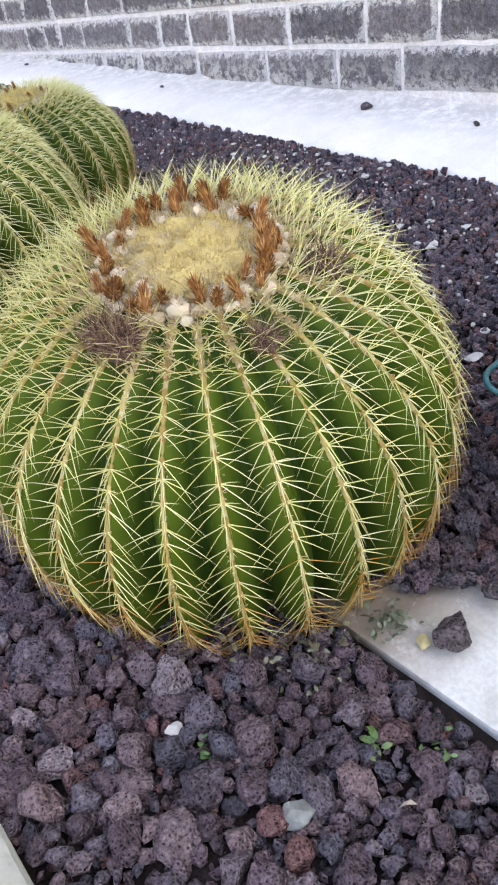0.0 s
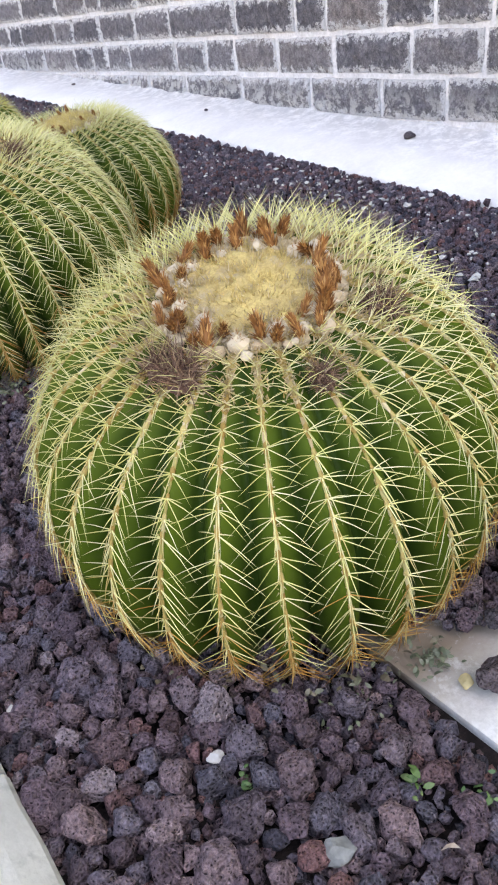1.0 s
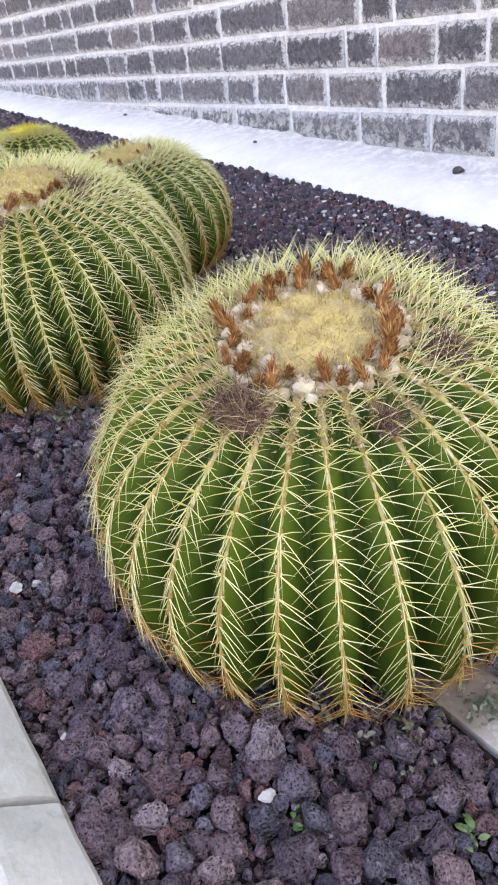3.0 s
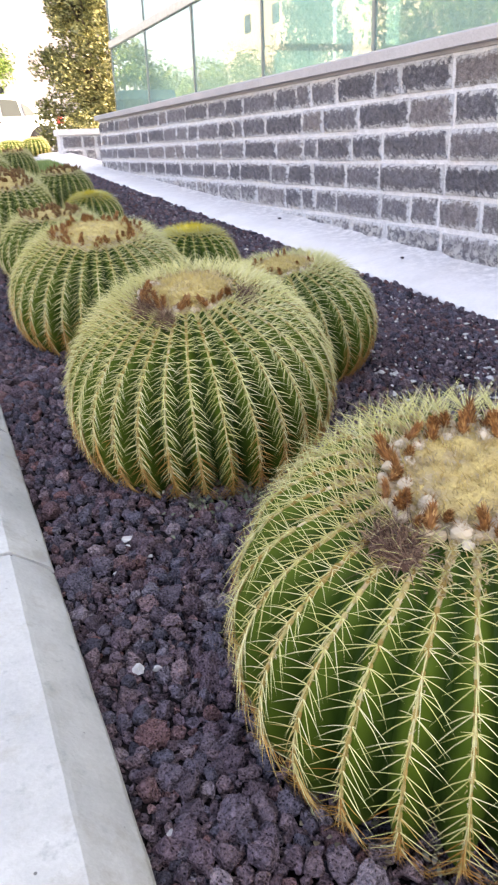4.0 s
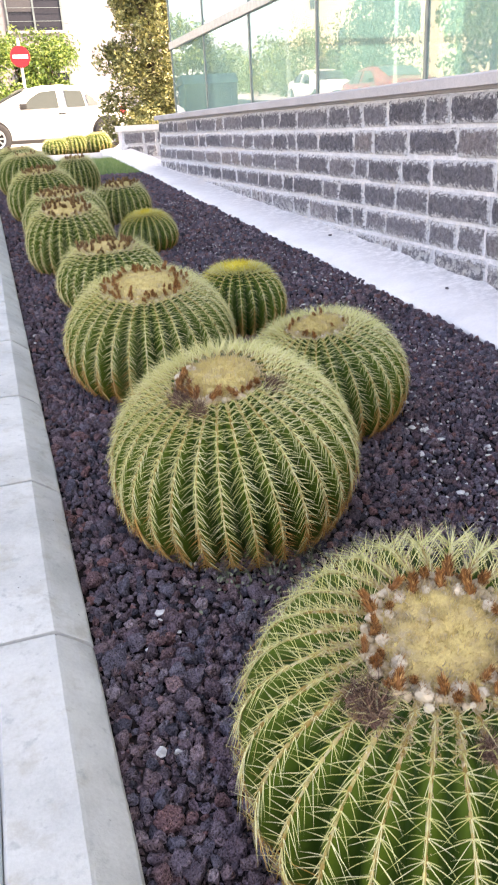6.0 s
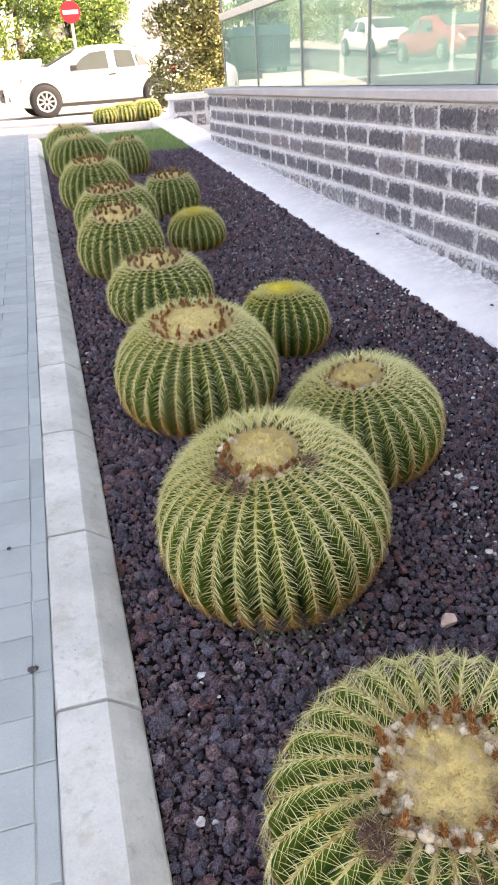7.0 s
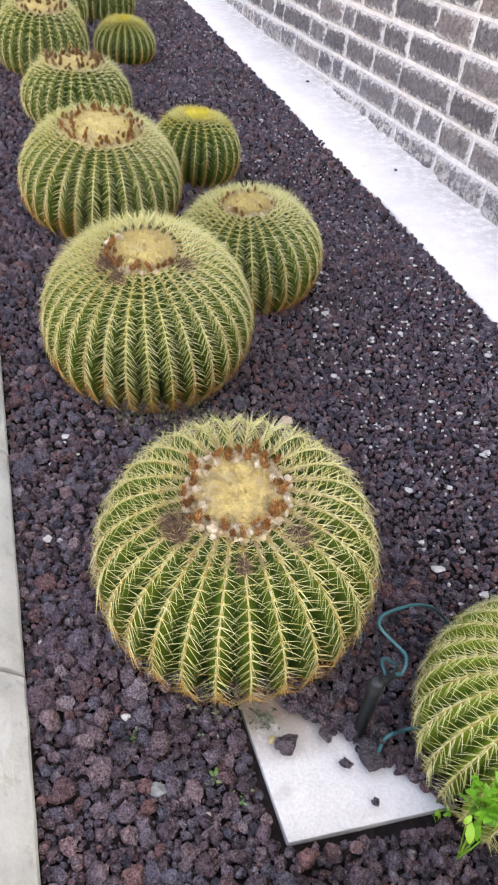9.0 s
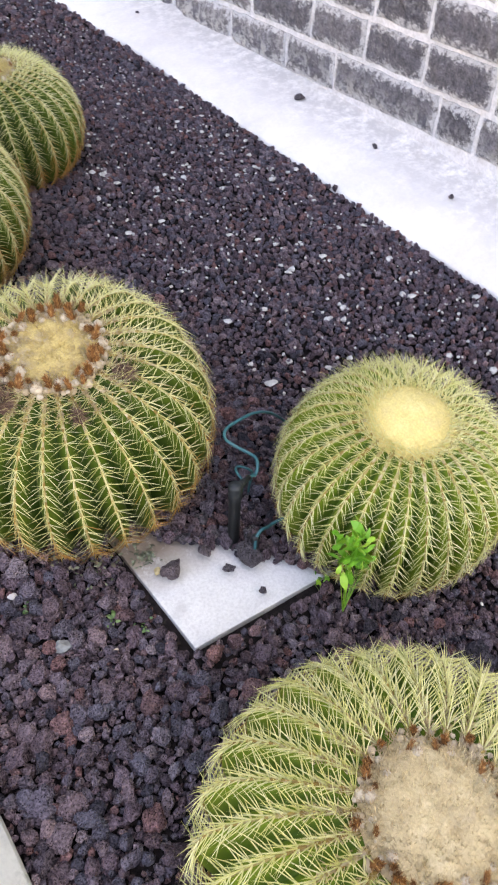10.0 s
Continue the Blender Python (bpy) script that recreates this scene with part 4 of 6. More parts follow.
    ln = rng.uniform(0.005, 0.011, nw) * (0.8 if wool == "wool_lemon" else 2.0 if hairy else 1.0 if near else 1.4)
    if dome and not hairy:
        ln = ln * 0.3
    vv, qq, tt = thorns(base, way, rng.normal(scale=0.25, size=(nw, 3)), ln, np.full(nw, 0.0009 if near == 2 else 0.0012 if near == 1 else 0.002), 1)
    # beyond the rim the wool clings to the ribs only
    past = q > rc
    if not dome and near:
        q = np.where(past, rc * (1 + 0.75 * rng.uniform(0, 1, nw) ** 1.4), q)
        t = np.where(past, np.round(t / (2 * math.pi) * ribs) * 2 * math.pi / ribs + rng.normal(scale=0.035, size=nw), t)
        base = np.where(past[:, None], np.stack([q * np.cos(t), q * np.sin(t), lid(q) + 0.001], 1), base)
        vv, qq, tt = thorns(base, way, rng.normal(scale=0.25, size=(nw, 3)), ln, np.full(nw, 0.0009 if near == 2 else 0.0012), 1)
    mixw = ((rng.uniform(size=nw) < 0.12 + 0.5 * (q > rc * 0.9)) & (not dome)).astype(int)
    if hairy:
        mixw = (q > rc * rng.uniform(0.55, 1.5, nw)).astype(int)
    tagged(piece("wool", mesh("wool", vv, [tt], [M[wool], M["spine_new"] if hairy else M["wool_rib"]], False, np.repeat(mixw, 3)), cr), kind="stuff")
    # dried buds: an outer ring of brown tufts, a looser inner one mixed with white puffs, lemon nubs inside
    lo, hi = bud_arc
    outer = math.ceil(buds * 0.5)
    nubs = 16 if near == 2 and buds >= 40 else 0
    for kx in range(buds + nubs):
        ring = 0 if kx < outer else 1 if kx < buds else 2
        cnt, first = ((outer, 0), (buds - outer, outer), (max(nubs, 1), buds))[ring]
        a = math.radians(lo + (hi - lo) * ((kx - first) + rng.uniform(0.05, 0.95)) / cnt) - math.radians(spin)
        q = rc * ((1.06, 0.86, 0.64)[ring] + rng.uniform(-0.08, 0.08))
        if near < 2 and buds >= 36 and ring:
            q = rc * math.sqrt(rng.uniform(0.08, 0.8))
        zz0 = float(lid(q)) + 0.003
        s = rng.uniform(0.75, 1.3) * bud_scale * (0.62 if ring == 2 else 1.0)
        m = Matrix.LocRotScale((q * math.cos(a), q * math.sin(a), zz0 - 0.002), Euler((rng.normal(scale=0.2) - 0.3 * math.sin(a), rng.normal(scale=0.2) + 0.3 * math.cos(a), rng.uniform(0, 6))), (s, s, s * rng.uniform(0.8, 1.2)))
        brown = ring == 0 and kx % 7 or ring == 1 and kx % 2 == 0 or not white
        if near < 2:
            piece("dried_bud", FAR_BUDS[kx % 4], top, m)
        elif brown:
            piece("dried_bud", BUDS[kx % 4], top, m)
        else:
            piece("wool_puff", LEMON_PUFFS[kx % 3] if ring == 2 else PUFFS[kx % 4], top, m)
    # lumps of wool between the buds and round the rim of the crown
    if buds > 8:
        nl = int(buds * 2.2)
        a = np.radians(rng.uniform(lo, hi, nl) - spin)
        q = rc * rng.uniform(0.88, 1.16, nl)
        s = rng.uniform(0.0030, 0.0068, nl) * bud_scale
        v3, f3 = ico(2 if near == 2 else 1)
        lumps = v3[None] * (1 + 0.25 * rng.normal(size=(nl, len(v3), 1)) * 0.5) * (s[:, None] * np.array([1, 1, 0.75]))[:, None, :] + np.stack([q * np.cos(a), q * np.sin(a), lid(q) + 0.003], 1)[:, None, :]
        fs = (f3[None] + (np.arange(nl) * len(v3))[:, None, None]).reshape(-1, 3)
        tagged(piece("wool_collar", mesh("wool_collar", lumps.reshape(-1, 3), [fs], M["wool_white" if white and near == 2 else "wool_rib"]), cr), kind="stuff")
    for kx, (az, q, s) in enumerate(clumps):
        a = math.radians(az - spin)
        zz0 = float(np.interp(q * R, fr[::-1], fz[::-1]))
        piece("dead_flower_clump", CLUMPS[kx % 2], top, Matrix.LocRotScale((q * R * math.cos(a), q * R * math.sin(a), zz0 + 0.003), Euler((0, 0.5 * math.cos(a) + 0.2, a)), (s, s, s * 1.2)))
    return top


barrel(0.391, 1.014, 0.224, 0.332, 28, 11, "large golden barrel cactus with brown dried buds round its crown", buds=46, spin=2.0, clumps=((190, 0.46, 1.2), (202, 0.46, 1.4), (258, 0.50, 0.95), (307, 0.47, 1.25)), crown_r=0.305, bud_scale=1.05, lean=(13, -10), z=gz(1.014) - 0.009, spine=0.037, dense=0.86, thick=0.88, sweep=1.0)
barrel(0.383, 1.744, 0.237, 0.338, 31, 12, "golden barrel cactus with a wide pale yellow crown and few buds", buds=22, spin=3.7, bud_arc=(120, 320), clumps=((200, 0.38, 1.6), (230, 0.42, 1.3), (318, 0.42, 1.3)), crown_r=0.30, wool="wool_gold", lean=(12, -9), dense=0.64, spine=0.035, thick=1.15, yellow=0.12)
barrel(0.389, 2.558, 0.244, 0.322, 31, 13, "golden barrel cactus with a ring of dark buds round its crown", buds=56, crown_r=0.45, wool="wool_gold", lean=(11, -2), dense=0.62, spine=0.034, thick=1.15, yellow=0.25, bud_scale=0.95, white=False)
barrel(0.736, 2.106, 0.207, 0.275, 28, 14, "smaller golden barrel cactus with a tan crown beside a larger one", buds=18, crown_r=0.31, wool="wool_gold", bud_scale=0.8, lean=(5, -9), dense=0.66, spine=0.034, thick=1.15, yellow=0.12)
barrel(0.781, 2.934, 0.162, 0.235, 24, 15, "small bright barrel cactus with a yellow crown and no buds", buds=0, wool="wool_yellow", near=2, yellow=0.25, crown_r=0.34, spine=0.028, dome=True, dense=0.75, hairy="top", lean=(0, 0))
barrel(0.418, 3.465, 0.213, 0.252, 28, 16, "golden barrel cactus whose crown is crowded with brown buds", buds=40, near=1, crown_r=0.46, bud_scale=1.2, wool="wool_tan", lean=(4, -3))
barrel(0.338, 4.140, 0.205, 0.325, 26, 17, "barrel cactus with a broad crown of brown dried buds", buds=44, near=1, crown_r=0.48, bud_scale=1.2, wool="wool_tan", lean=(13, -2))
barrel(0.769, 4.451, 0.153, 0.200, 22, 18, "small green-yellow barrel cactus without buds", buds=0, near=2, wool="wool_yellow", yellow=0.35, crown_r=0.22, spine=0.029, dome=True, dense=0.62, hairy="top")
barrel(0.396, 4.917, 0.237, 0.290, 26, 19, "barrel cactus with a dark ring of dried buds", buds=44, near=1, crown_r=0.48, bud_scale=1.3, wool="wool_tan")
barrel(0.345, 5.718, 0.232, 0.330, 26, 20, "barrel cactus with reddish brown buds on its crown", buds=38, near=1, crown_r=0.40, bud_scale=1.2, wool="wool_tan")
barrel(0.787, 5.320, 0.177, 0.262, 24, 21, "barrel cactus with reddish brown buds standing alone on gravel", buds=40, near=1, crown_r=0.50, bud_scale=1.2, wool="wool_tan")
barrel(0.334, 7.047, 0.248, 0.332, 26, 22, "barrel cactus with a pale crown near the end of the row", buds=6, near=1, crown_r=0.34)
barrel(0.712, 6.943, 0.170, 0.295, 24, 23, "dark green barrel cactus with brown buds near the lawn", buds=18, near=1, crown_r=0.40)
barrel(0.309, 8.009, 0.227, 0.315, 26, 24, "last barrel cactus of the row beside the lawn", buds=4, near=1, crown_r=0.34)
barrel(0.760, 0.648, 0.183, 0.292, 30, 25, "golden barrel cactus with a smooth pale yellow crown and no buds", buds=0, wool="wool_lemon", yellow=0.35, crown_r=0.35, spine=0.033, dome=True, dense=0.80, hairy="top", pale=True, lean=(9, -7))
barrel(0.395, 0.230, 0.238, 0.270, 28, 26, "golden barrel cactus with a broad woolly crown and spent buds", buds=40, yellow=0.5, crown_r=0.315, bud_scale=0.8, spine=0.041, wool="wool_cream", dense=0.68, pale=True, thick=1.5, lean=(0, 0))
# sun and shade painted in: pale spines on two, darker spines on the third
for kx, (cx, cy, cr, ch) in enumerate(((0.96, 11.52, 0.19, 0.21), (1.22, 11.56, 0.20, 0.24), (1.52, 11.56, 0.20, 0.26))):
    barrel(cx, cy, cr, ch, 20, 40 + kx, "golden barrel cactus in the sunlit bed beyond the lawn" if kx < 2 else "barrel cactus with painted-in shade in the sunlit bed beyond the lawn", buds=0, near=0, z=ROAD_Z + 0.05, yellow=0.6 if kx < 2 else 0.0, hairy=False, group="barrel cacti beyond the lawn")

# ---------------------------------------------------------------- gravel
CACTI = [(0.391, 1.011, 0.217), (0.383, 1.744, 0.235), (0.389, 2.558, 0.244), (0.736, 2.106, 0.198), (0.781, 2.934, 0.138), (0.76, 0.648, 0.178), (0.395, 0.23, 0.235)]
FAR_CACTI = [(0.418, 3.465, 0.213), (0.338, 4.14, 0.205), (0.769, 4.451, 0.153), (0.396, 4.917, 0.237), (0.345, 5.718, 0.232), (0.787, 5.32, 0.177), (0.334, 7.047, 0.248), (0.712, 6.943, 0.17), (0.309, 8.009, 0.227)]


def free(x, y, r):
    """Whether a stone of that radius may lie there."""
    if not 0.048 + r * 0.55 < x < LEDGE_X + 0.015:
        return False
    if x > 0.352 and 0.604 - 0.08 * (x - 0.37) < y < 0.815 - 1.05 * (x - 0.42):
        return False
    return all((x - a) ** 2 + (y - b) ** 2 > (c * 0.55 + r) ** 2 for a, b, c in CACTI + FAR_CACTI)


def pack(rng, x0, x1, y0, y1, classes, cell=0.03):
    """Stones laid side by side, large ones first. classes: tries a square metre, least and greatest radius, chance of staying."""
    grid, out = {}, []
    for per_m2, r0, r1, stay in classes:
        n = int(per_m2 * (x1 - x0) * (y1 - y0))
        xs, ys = rng.uniform(x0, x1, n), rng.uniform(y0, y1, n)
        rs = r0 + (r1 - r0) * rng.uniform(0, 1, n) ** 1.6
        luck = rng.uniform(0, 1, n)
        for x, y, r, u in zip(xs.tolist(), ys.tolist(), rs.tolist(), luck.tolist()):
            if stay is not None and u > stay(x, y) or not free(x, y, r):
                continue
            i, j = int(x / cell), int(y / cell)
            if any((x - a) ** 2 + (y - b) ** 2 < (0.60 * (r + c)) ** 2 for p in (i - 1, i, i + 1) for q in (j - 1, j, j + 1) for a, b, c in grid.get((p, q), ())):
                continue
            grid.setdefault((i, j), []).append((x, y, r))
            out.append((x, y, r))
    return np.array(out)


def gravel(stones, r0, r1, level, seed, sink=0.45):
    rng = np.random.default_rng(seed)
    s = stones[(stones[:, 2] >= r0) & (stones[:, 2] < r1)]
    n, r = len(s), s[:, 2]
    lump = np.array([0.004 + 0.006 * noise.noise(Vector((a * 5, b * 5, 3))) for a, b, _ in s])
    on_slab = (s[:, 0] > 0.36) & (s[:, 0] < 0.76) & (s[:, 1] > 0.58) & (s[:, 1] < 1.0)
    p = np.stack([s[:, 0], s[:, 1], SLOPE * s[:, 1] + DATUM + lump + 0.016 * on_slab + r * (sink + rng.uniform(-0.15, 0.3, n))], 1)
    shapes, faces = rock_shapes(level, 14, seed + 1, 1.0 if level == 3 else 0.95 if level == 2 else 0.85)
    return tagged(piece("gravel", scatter_rocks("gravel", p, r * 1.12, shapes, faces, rng, (0.7, 1.0))), "dark purple-brown crushed lava rock gravel", "gravel", kind="stuff")


coarse = lambda x, y: min(1, max(0.05, 1.25 - x * 1.3))
rng = np.random.default_rng(51)
close = pack(rng, 0.03, 0.74, -0.1, 1.45, [(1600, 0.0125, 0.021, coarse), (8000, 0.0085, 0.0125, None), (20000, 0.0055, 0.0085, None), (18000, 0.0036, 0.0055, None)])
fill = rng.uniform((0.05, -0.1), (0.80, 1.45), (9500, 2))
fill = np.array([(a, b, r) for (a, b), r in zip(fill.tolist(), rng.uniform(0.0045, 0.0085, 9500).tolist()) if free(a, b, r)])
gravel(fill, 0, 1, 1, 50, -0.55)
gravel(close, 0.0160, 1, 3, 51)
gravel(close, 0.0088, 0.0160, 2, 52, 0.55)
gravel(close, 0, 0.0088, 1, 53, 0.75)
side = np.concatenate([pack(rng, 0.03, 1.45, 1.45, 2.7, [(700, 0.012, 0.018, coarse), (5500, 0.008, 0.012, None), (19000, 0.0050, 0.008, None)]),
                       pack(rng, 0.74, 1.45, -0.1, 1.45, [(900, 0.011, 0.016, coarse), (8000, 0.0075, 0.011, None), (14000, 0.0052, 0.0075, None)])])
gravel(side, 0.0125, 1, 2, 54)
gravel(side, 0, 0.0125, 1, 55, 0.6)
away = np.concatenate([pack(rng, 0.03, 1.45, 2.7, 4.6, [(4200, 0.009, 0.015, None), (4500, 0.0065, 0.009, None)]), pack(rng, 0.03, 1.45, 4.6, BED_END, [(3000, 0.010, 0.017, None), (2400, 0.008, 0.010, None)])])
gravel(away, 0, 1, 1, 56, 0.6)


def stone(name, x, y, r, material, label, seed, flat=0.6, level=3, lift=0.6, cuts=9):
    shapes, faces = rock_shapes(level, 1, seed, 0.4, cuts)
    v = shapes[0] * r * 1.15 * np.array([1, 0.75, flat])
    ob = piece(name, mesh(name, v, [faces], material), None, pose(x, y, gz(y) + r * flat * lift + 0.012, 0, 0, seed * 47))
    return tagged(ob, label, "stone", "loose pale stones" if "pale" in label or "white" in label else "")


stone("pebble", 0.210, 0.728, 0.0135, M["grey_stone"], "pale grey angular stone on the lava gravel", 61, 0.5, cuts=16)
stone("pebble", 0.186, 0.843, 0.009, M["pale_stone"], "small pale stone wedged in the lava gravel", 67, 0.5)
stone("pebble", 0.648, 1.468, 0.019, M["pink_stone"], "rounded pinkish stone on the lava gravel", 62, 0.85)
stone("pebble", 0.390, 0.764, 0.0085, M["yellow_stone"], "small yellow pebble beside the slab", 63, 0.6)
stone("pebble", 0.103, 1.212, 0.012, M["pale_stone"], "flat white chip on the lava gravel", 64, 0.5, cuts=16)
stone("pebble", 0.126, 1.206, 0.006, M["pale_stone"], "flat white chip on the lava gravel", 65, 0.5, cuts=16)
stone("pebble", 0.130, 1.406, 0.008, M["pale_stone"], "small white chip on the lava gravel", 66, 0.5)
prng = random.Random(8)
chips = [(0.933, 1.933), (0.905, 1.955), (0.87, 1.95), (1.251, 1.756), (1.335, 1.223), (0.849, 1.227), (0.809, 1.016), (1.352, 1.838), (1.32, 1.688), (1.29, 1.77), (1.22, 1.80)]
for kx in range(190):
    px = prng.uniform(0.8, 1.42)
    chips.append((px, prng.uniform(0.7, 5.5) if kx % 2 else prng.uniform(0.4, 2.4)))
for kx in range(10):
    chips.append((prng.uniform(0.06, 0.2), prng.uniform(0.9, 3.6)))
for kx, (px, py) in enumerate(chips):
    if all(math.hypot(px - a, py - b) > c + 0.01 for a, b, c in CACTI + FAR_CACTI):
        big = kx < 11
        stone("white_chip", px, py, prng.uniform(0.009, 0.014) if big else prng.uniform(0.005, 0.0125), M["pale_stone"], "white stone chip scattered on the lava gravel", 70 + kx % 9, 0.45, 1 if not big else 2)

# pale grit strewn thinly over the gravel
rng = np.random.default_rng(77)
ng = 2000
gx, gy = rng.uniform(0.78, 1.42, ng), rng.uniform(0.35, 6.0, ng) ** 1.0
okg = np.array([all(math.hypot(a - p, b - q) > c + 0.01 for p, q, c in CACTI + FAR_CACTI) for a, b in zip(gx, gy)])
gx, gy = gx[okg], gy[okg]
shapes, faces = rock_shapes(1, 6, 78, 0.4)
grit = scatter_rocks("pale_grit", np.stack([gx, gy, SLOPE * gy + DATUM + 0.012], 1) + np.array([0, 0, 0.004]), rng.uniform(0.0020, 0.0058, len(gx)), shapes, faces, rng)
grit.materials[0] = M["pale_stone"]
tagged(piece("pale_grit", grit), "fine pale stone grit strewn over the lava gravel", "grit", kind="stuff")

for kx, (px, py, r) in enumerate(((1.655, 1.985, 0.020), (1.64, 1.62, 0.011), (1.60, 2.9, 0.010), (1.66, 4.1, 0.012), (1.62, 1.30, 0.010))):
    shapes, faces = rock_shapes(2, 1, 130 + kx)
    zl = gz(py) + 0.78 * (wall_foot(py) - gz(py))
    tagged(piece("lava_stone", mesh("lava_stone", shapes[0] * r * np.array([1, 0.8, 0.65]), [faces], M["lava_grey"]), None, pose(px, py, zl + r * 0.3, 0, 0, kx * 50)), "stray lava stone lying on the white ledge", "stone", "lava stones on the ledge")

for kx, (px, py, r) in enumerate(((-0.124, 1.533, 0.011), (-0.17, 1.91, 0.007))):
    shapes, faces = rock_shapes(2, 1, 150 + kx)
    tagged(piece("lava_stone", mesh("lava_stone", shapes[0] * r * np.array([1, 0.8, 0.65]), [faces], M["lava_grey"]), None, pose(px, py, gz(py) + KERB_H + r * 0.3, 0, 0, kx * 50)), "stray lava stone lying on the pavement", "stone", "lava stones on the pavement")

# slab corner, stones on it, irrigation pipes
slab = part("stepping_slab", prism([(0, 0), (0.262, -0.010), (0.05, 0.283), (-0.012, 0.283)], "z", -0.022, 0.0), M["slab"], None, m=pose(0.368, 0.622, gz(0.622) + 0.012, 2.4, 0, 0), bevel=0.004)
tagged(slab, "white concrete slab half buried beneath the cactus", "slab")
for kx, (px, py, r) in enumerate(((0.408, 0.745, 0.017), (0.455, 0.788, 0.010), (0.468, 0.745, 0.012), (0.492, 0.768, 0.013), (0.482, 0.700, 0.009), (0.522, 0.702, 0.021), (0.505, 0.640, 0.006), (0.44, 0.80, 0.012), (0.545, 0.735, 0.016), (0.53, 0.76, 0.013),
                                    (0.50, 0.80, 0.014), (0.56, 0.70, 0.012))):
    shapes, faces = rock_shapes(3, 1, 90 + kx)
    r *= 1.3
    tagged(piece("lava_stone", mesh("lava_stone", shapes[0] * r * np.array([1, 0.8, 0.65]), [faces], M["lava_grey"]), None, pose(px, py, gz(py) + 0.020 + r * 0.45, 0, 0, kx * 50)),
           "single dark lava stone lying on the white slab", "stone", "lava stones on the slab")

g0 = gz(0.75)
pipe = empty("irrigation_riser", pose(0.520, 0.742, g0), "black plastic irrigation riser with teal drip tubing", "pipe")
part("riser", lathe([(0.0095, -0.02), (0.0095, 0.125), (0.011, 0.126), (0.011, 0.152), (0.0085, 0.156)], 18), M["black_pipe"], pipe, smooth=True)
part("elbow", lathe([(0.0065, 0.0), (0.0065, 0.020), (0.0045, 0.021), (0.0045, 0.034)], 14), M["black_pipe"], pipe, m=pose(0, 0, 0.145, 0, 90, 15), smooth=True)
tube("drip_tube", [(0.026, 0.007, 0.145), (0.036, 0.010, 0.147), (0.046, 0.010, 0.138), (0.056, 0.018, 0.148), (0.063, 0.032, 0.152), (0.058, 0.052, 0.150), (0.044, 0.066, 0.160), (0.036, 0.082, 0.165), (0.046, 0.095, 0.172), (0.080, 0.105, 0.165), (0.115, 0.112, 0.160), (0.16, 0.125, 0.13),
                   (0.22, 0.15, 0.06), (0.27, 0.13, 0.0)], 0.0027, M["teal"], pipe, "thin teal drip tube")
tube("drip_tube", [(0.010, 0.0, 0.125), (0.030, 0.016, 0.128), (0.028, 0.040, 0.135), (0.042, 0.052, 0.128), (0.058, 0.040, 0.120), (0.070, 0.046, 0.10), (0.075, 0.06, 0.06), (0.08, 0.07, 0.01)], 0.0022, M["teal"], pipe, "thin teal drip tube")
riser2 = empty("irrigation_stub", pose(0.537, 0.706, g0), "short black irrigation stub with a teal tube", "pipe")
part("riser", lathe([(0.0055, -0.02), (0.0055, 0.045), (0.0065, 0.046), (0.0065, 0.058), (0.0045, 0.060)], 18), M["black_pipe"], riser2, smooth=True)
tube("drip_tube", [(-0.006, -0.012, 0.0), (-0.008, -0.010, 0.03), (-0.002, -0.002, 0.058), (0.010, 0.0, 0.068), (0.024, 0.004, 0.058), (0.038, 0.010, 0.050), (0.055, 0.008, 0.055), (0.075, -0.002, 0.058), (0.11, -0.01, 0.045)], 0.0028, M["teal"], riser2, "thin teal drip tube")


# weeds
def weed(x, y, n, spread, size, material, label, seed, upright=0.8, slim=0.55, z=0.0):
    rng = np.random.default_rng(seed)
    c = np.stack([rng.normal(scale=spread, size=n), rng.normal(scale=spread, size=n), np.abs(rng.normal(scale=spread * upright, size=n)) + 0.004], 1)
    nm = unit(np.stack([c[:, 0] * 8, c[:, 1] * 8, np.full(n, 1.0)], 1))
    top = empty("weed", pose(x, y, gz(y) + 0.006 + z), label, "weed")
    piece("leaves", leaf_cloud("leaves", c, nm, size, material, rng, 0.25, slim, True), top)
    stems = max(4, n // 5)
    way = np.stack([rng.normal(scale=0.7, size=stems), rng.normal(scale=0.7, size=stems), np.ones(stems)], 1)
    v, q, t = thorns(np.zeros((stems, 3)), way, np.zeros((stems, 3)), np.full(stems, spread * 1.6), np.full(stems, 0.0008), 1)
    piece("stems", mesh("stems", v, [t], material), top)
    return top


weed(0.190, 0.812, 16, 0.008, 0.009, M["seedling"], "tiny green seedling among the lava stones", 101, 0.35)
weed(0.388, 0.800, 60, 0.009, 0.0080, M["dusty_weed"], "small dusty green clover patch at the foot of the cactus", 102, 0.4)
weed(0.312, 0.816, 40, 0.018, 0.008, M["dusty_weed"], "dusty low weeds at the foot of the cactus", 103, 0.3)
weed(0.30, 1.535, 60, 0.035, 0.011, M["dusty_weed"], "dusty grey-green weeds at the foot of the cactus", 104, 0.3)
weed(0.38, 1.520, 70, 0.035, 0.011, M["dusty_weed"], "dusty grey-green weeds at the foot of the cactus", 105, 0.3)
weed(0.46, 1.545, 50, 0.030, 0.011, M["dusty_weed"], "dusty grey-green weeds at the foot of the cactus", 106, 0.3)
rng = np.random.default_rng(107)
blades = 74
ba = rng.uniform(0, 2 * math.pi, blades)
bc = np.stack([rng.normal(scale=0.012, size=blades), rng.normal(scale=0.008, size=blades), rng.uniform(0.115, 0.185, blades)], 1)
bn = np.stack([np.cos(ba), np.sin(ba), np.full(blades, 0.15)], 1)
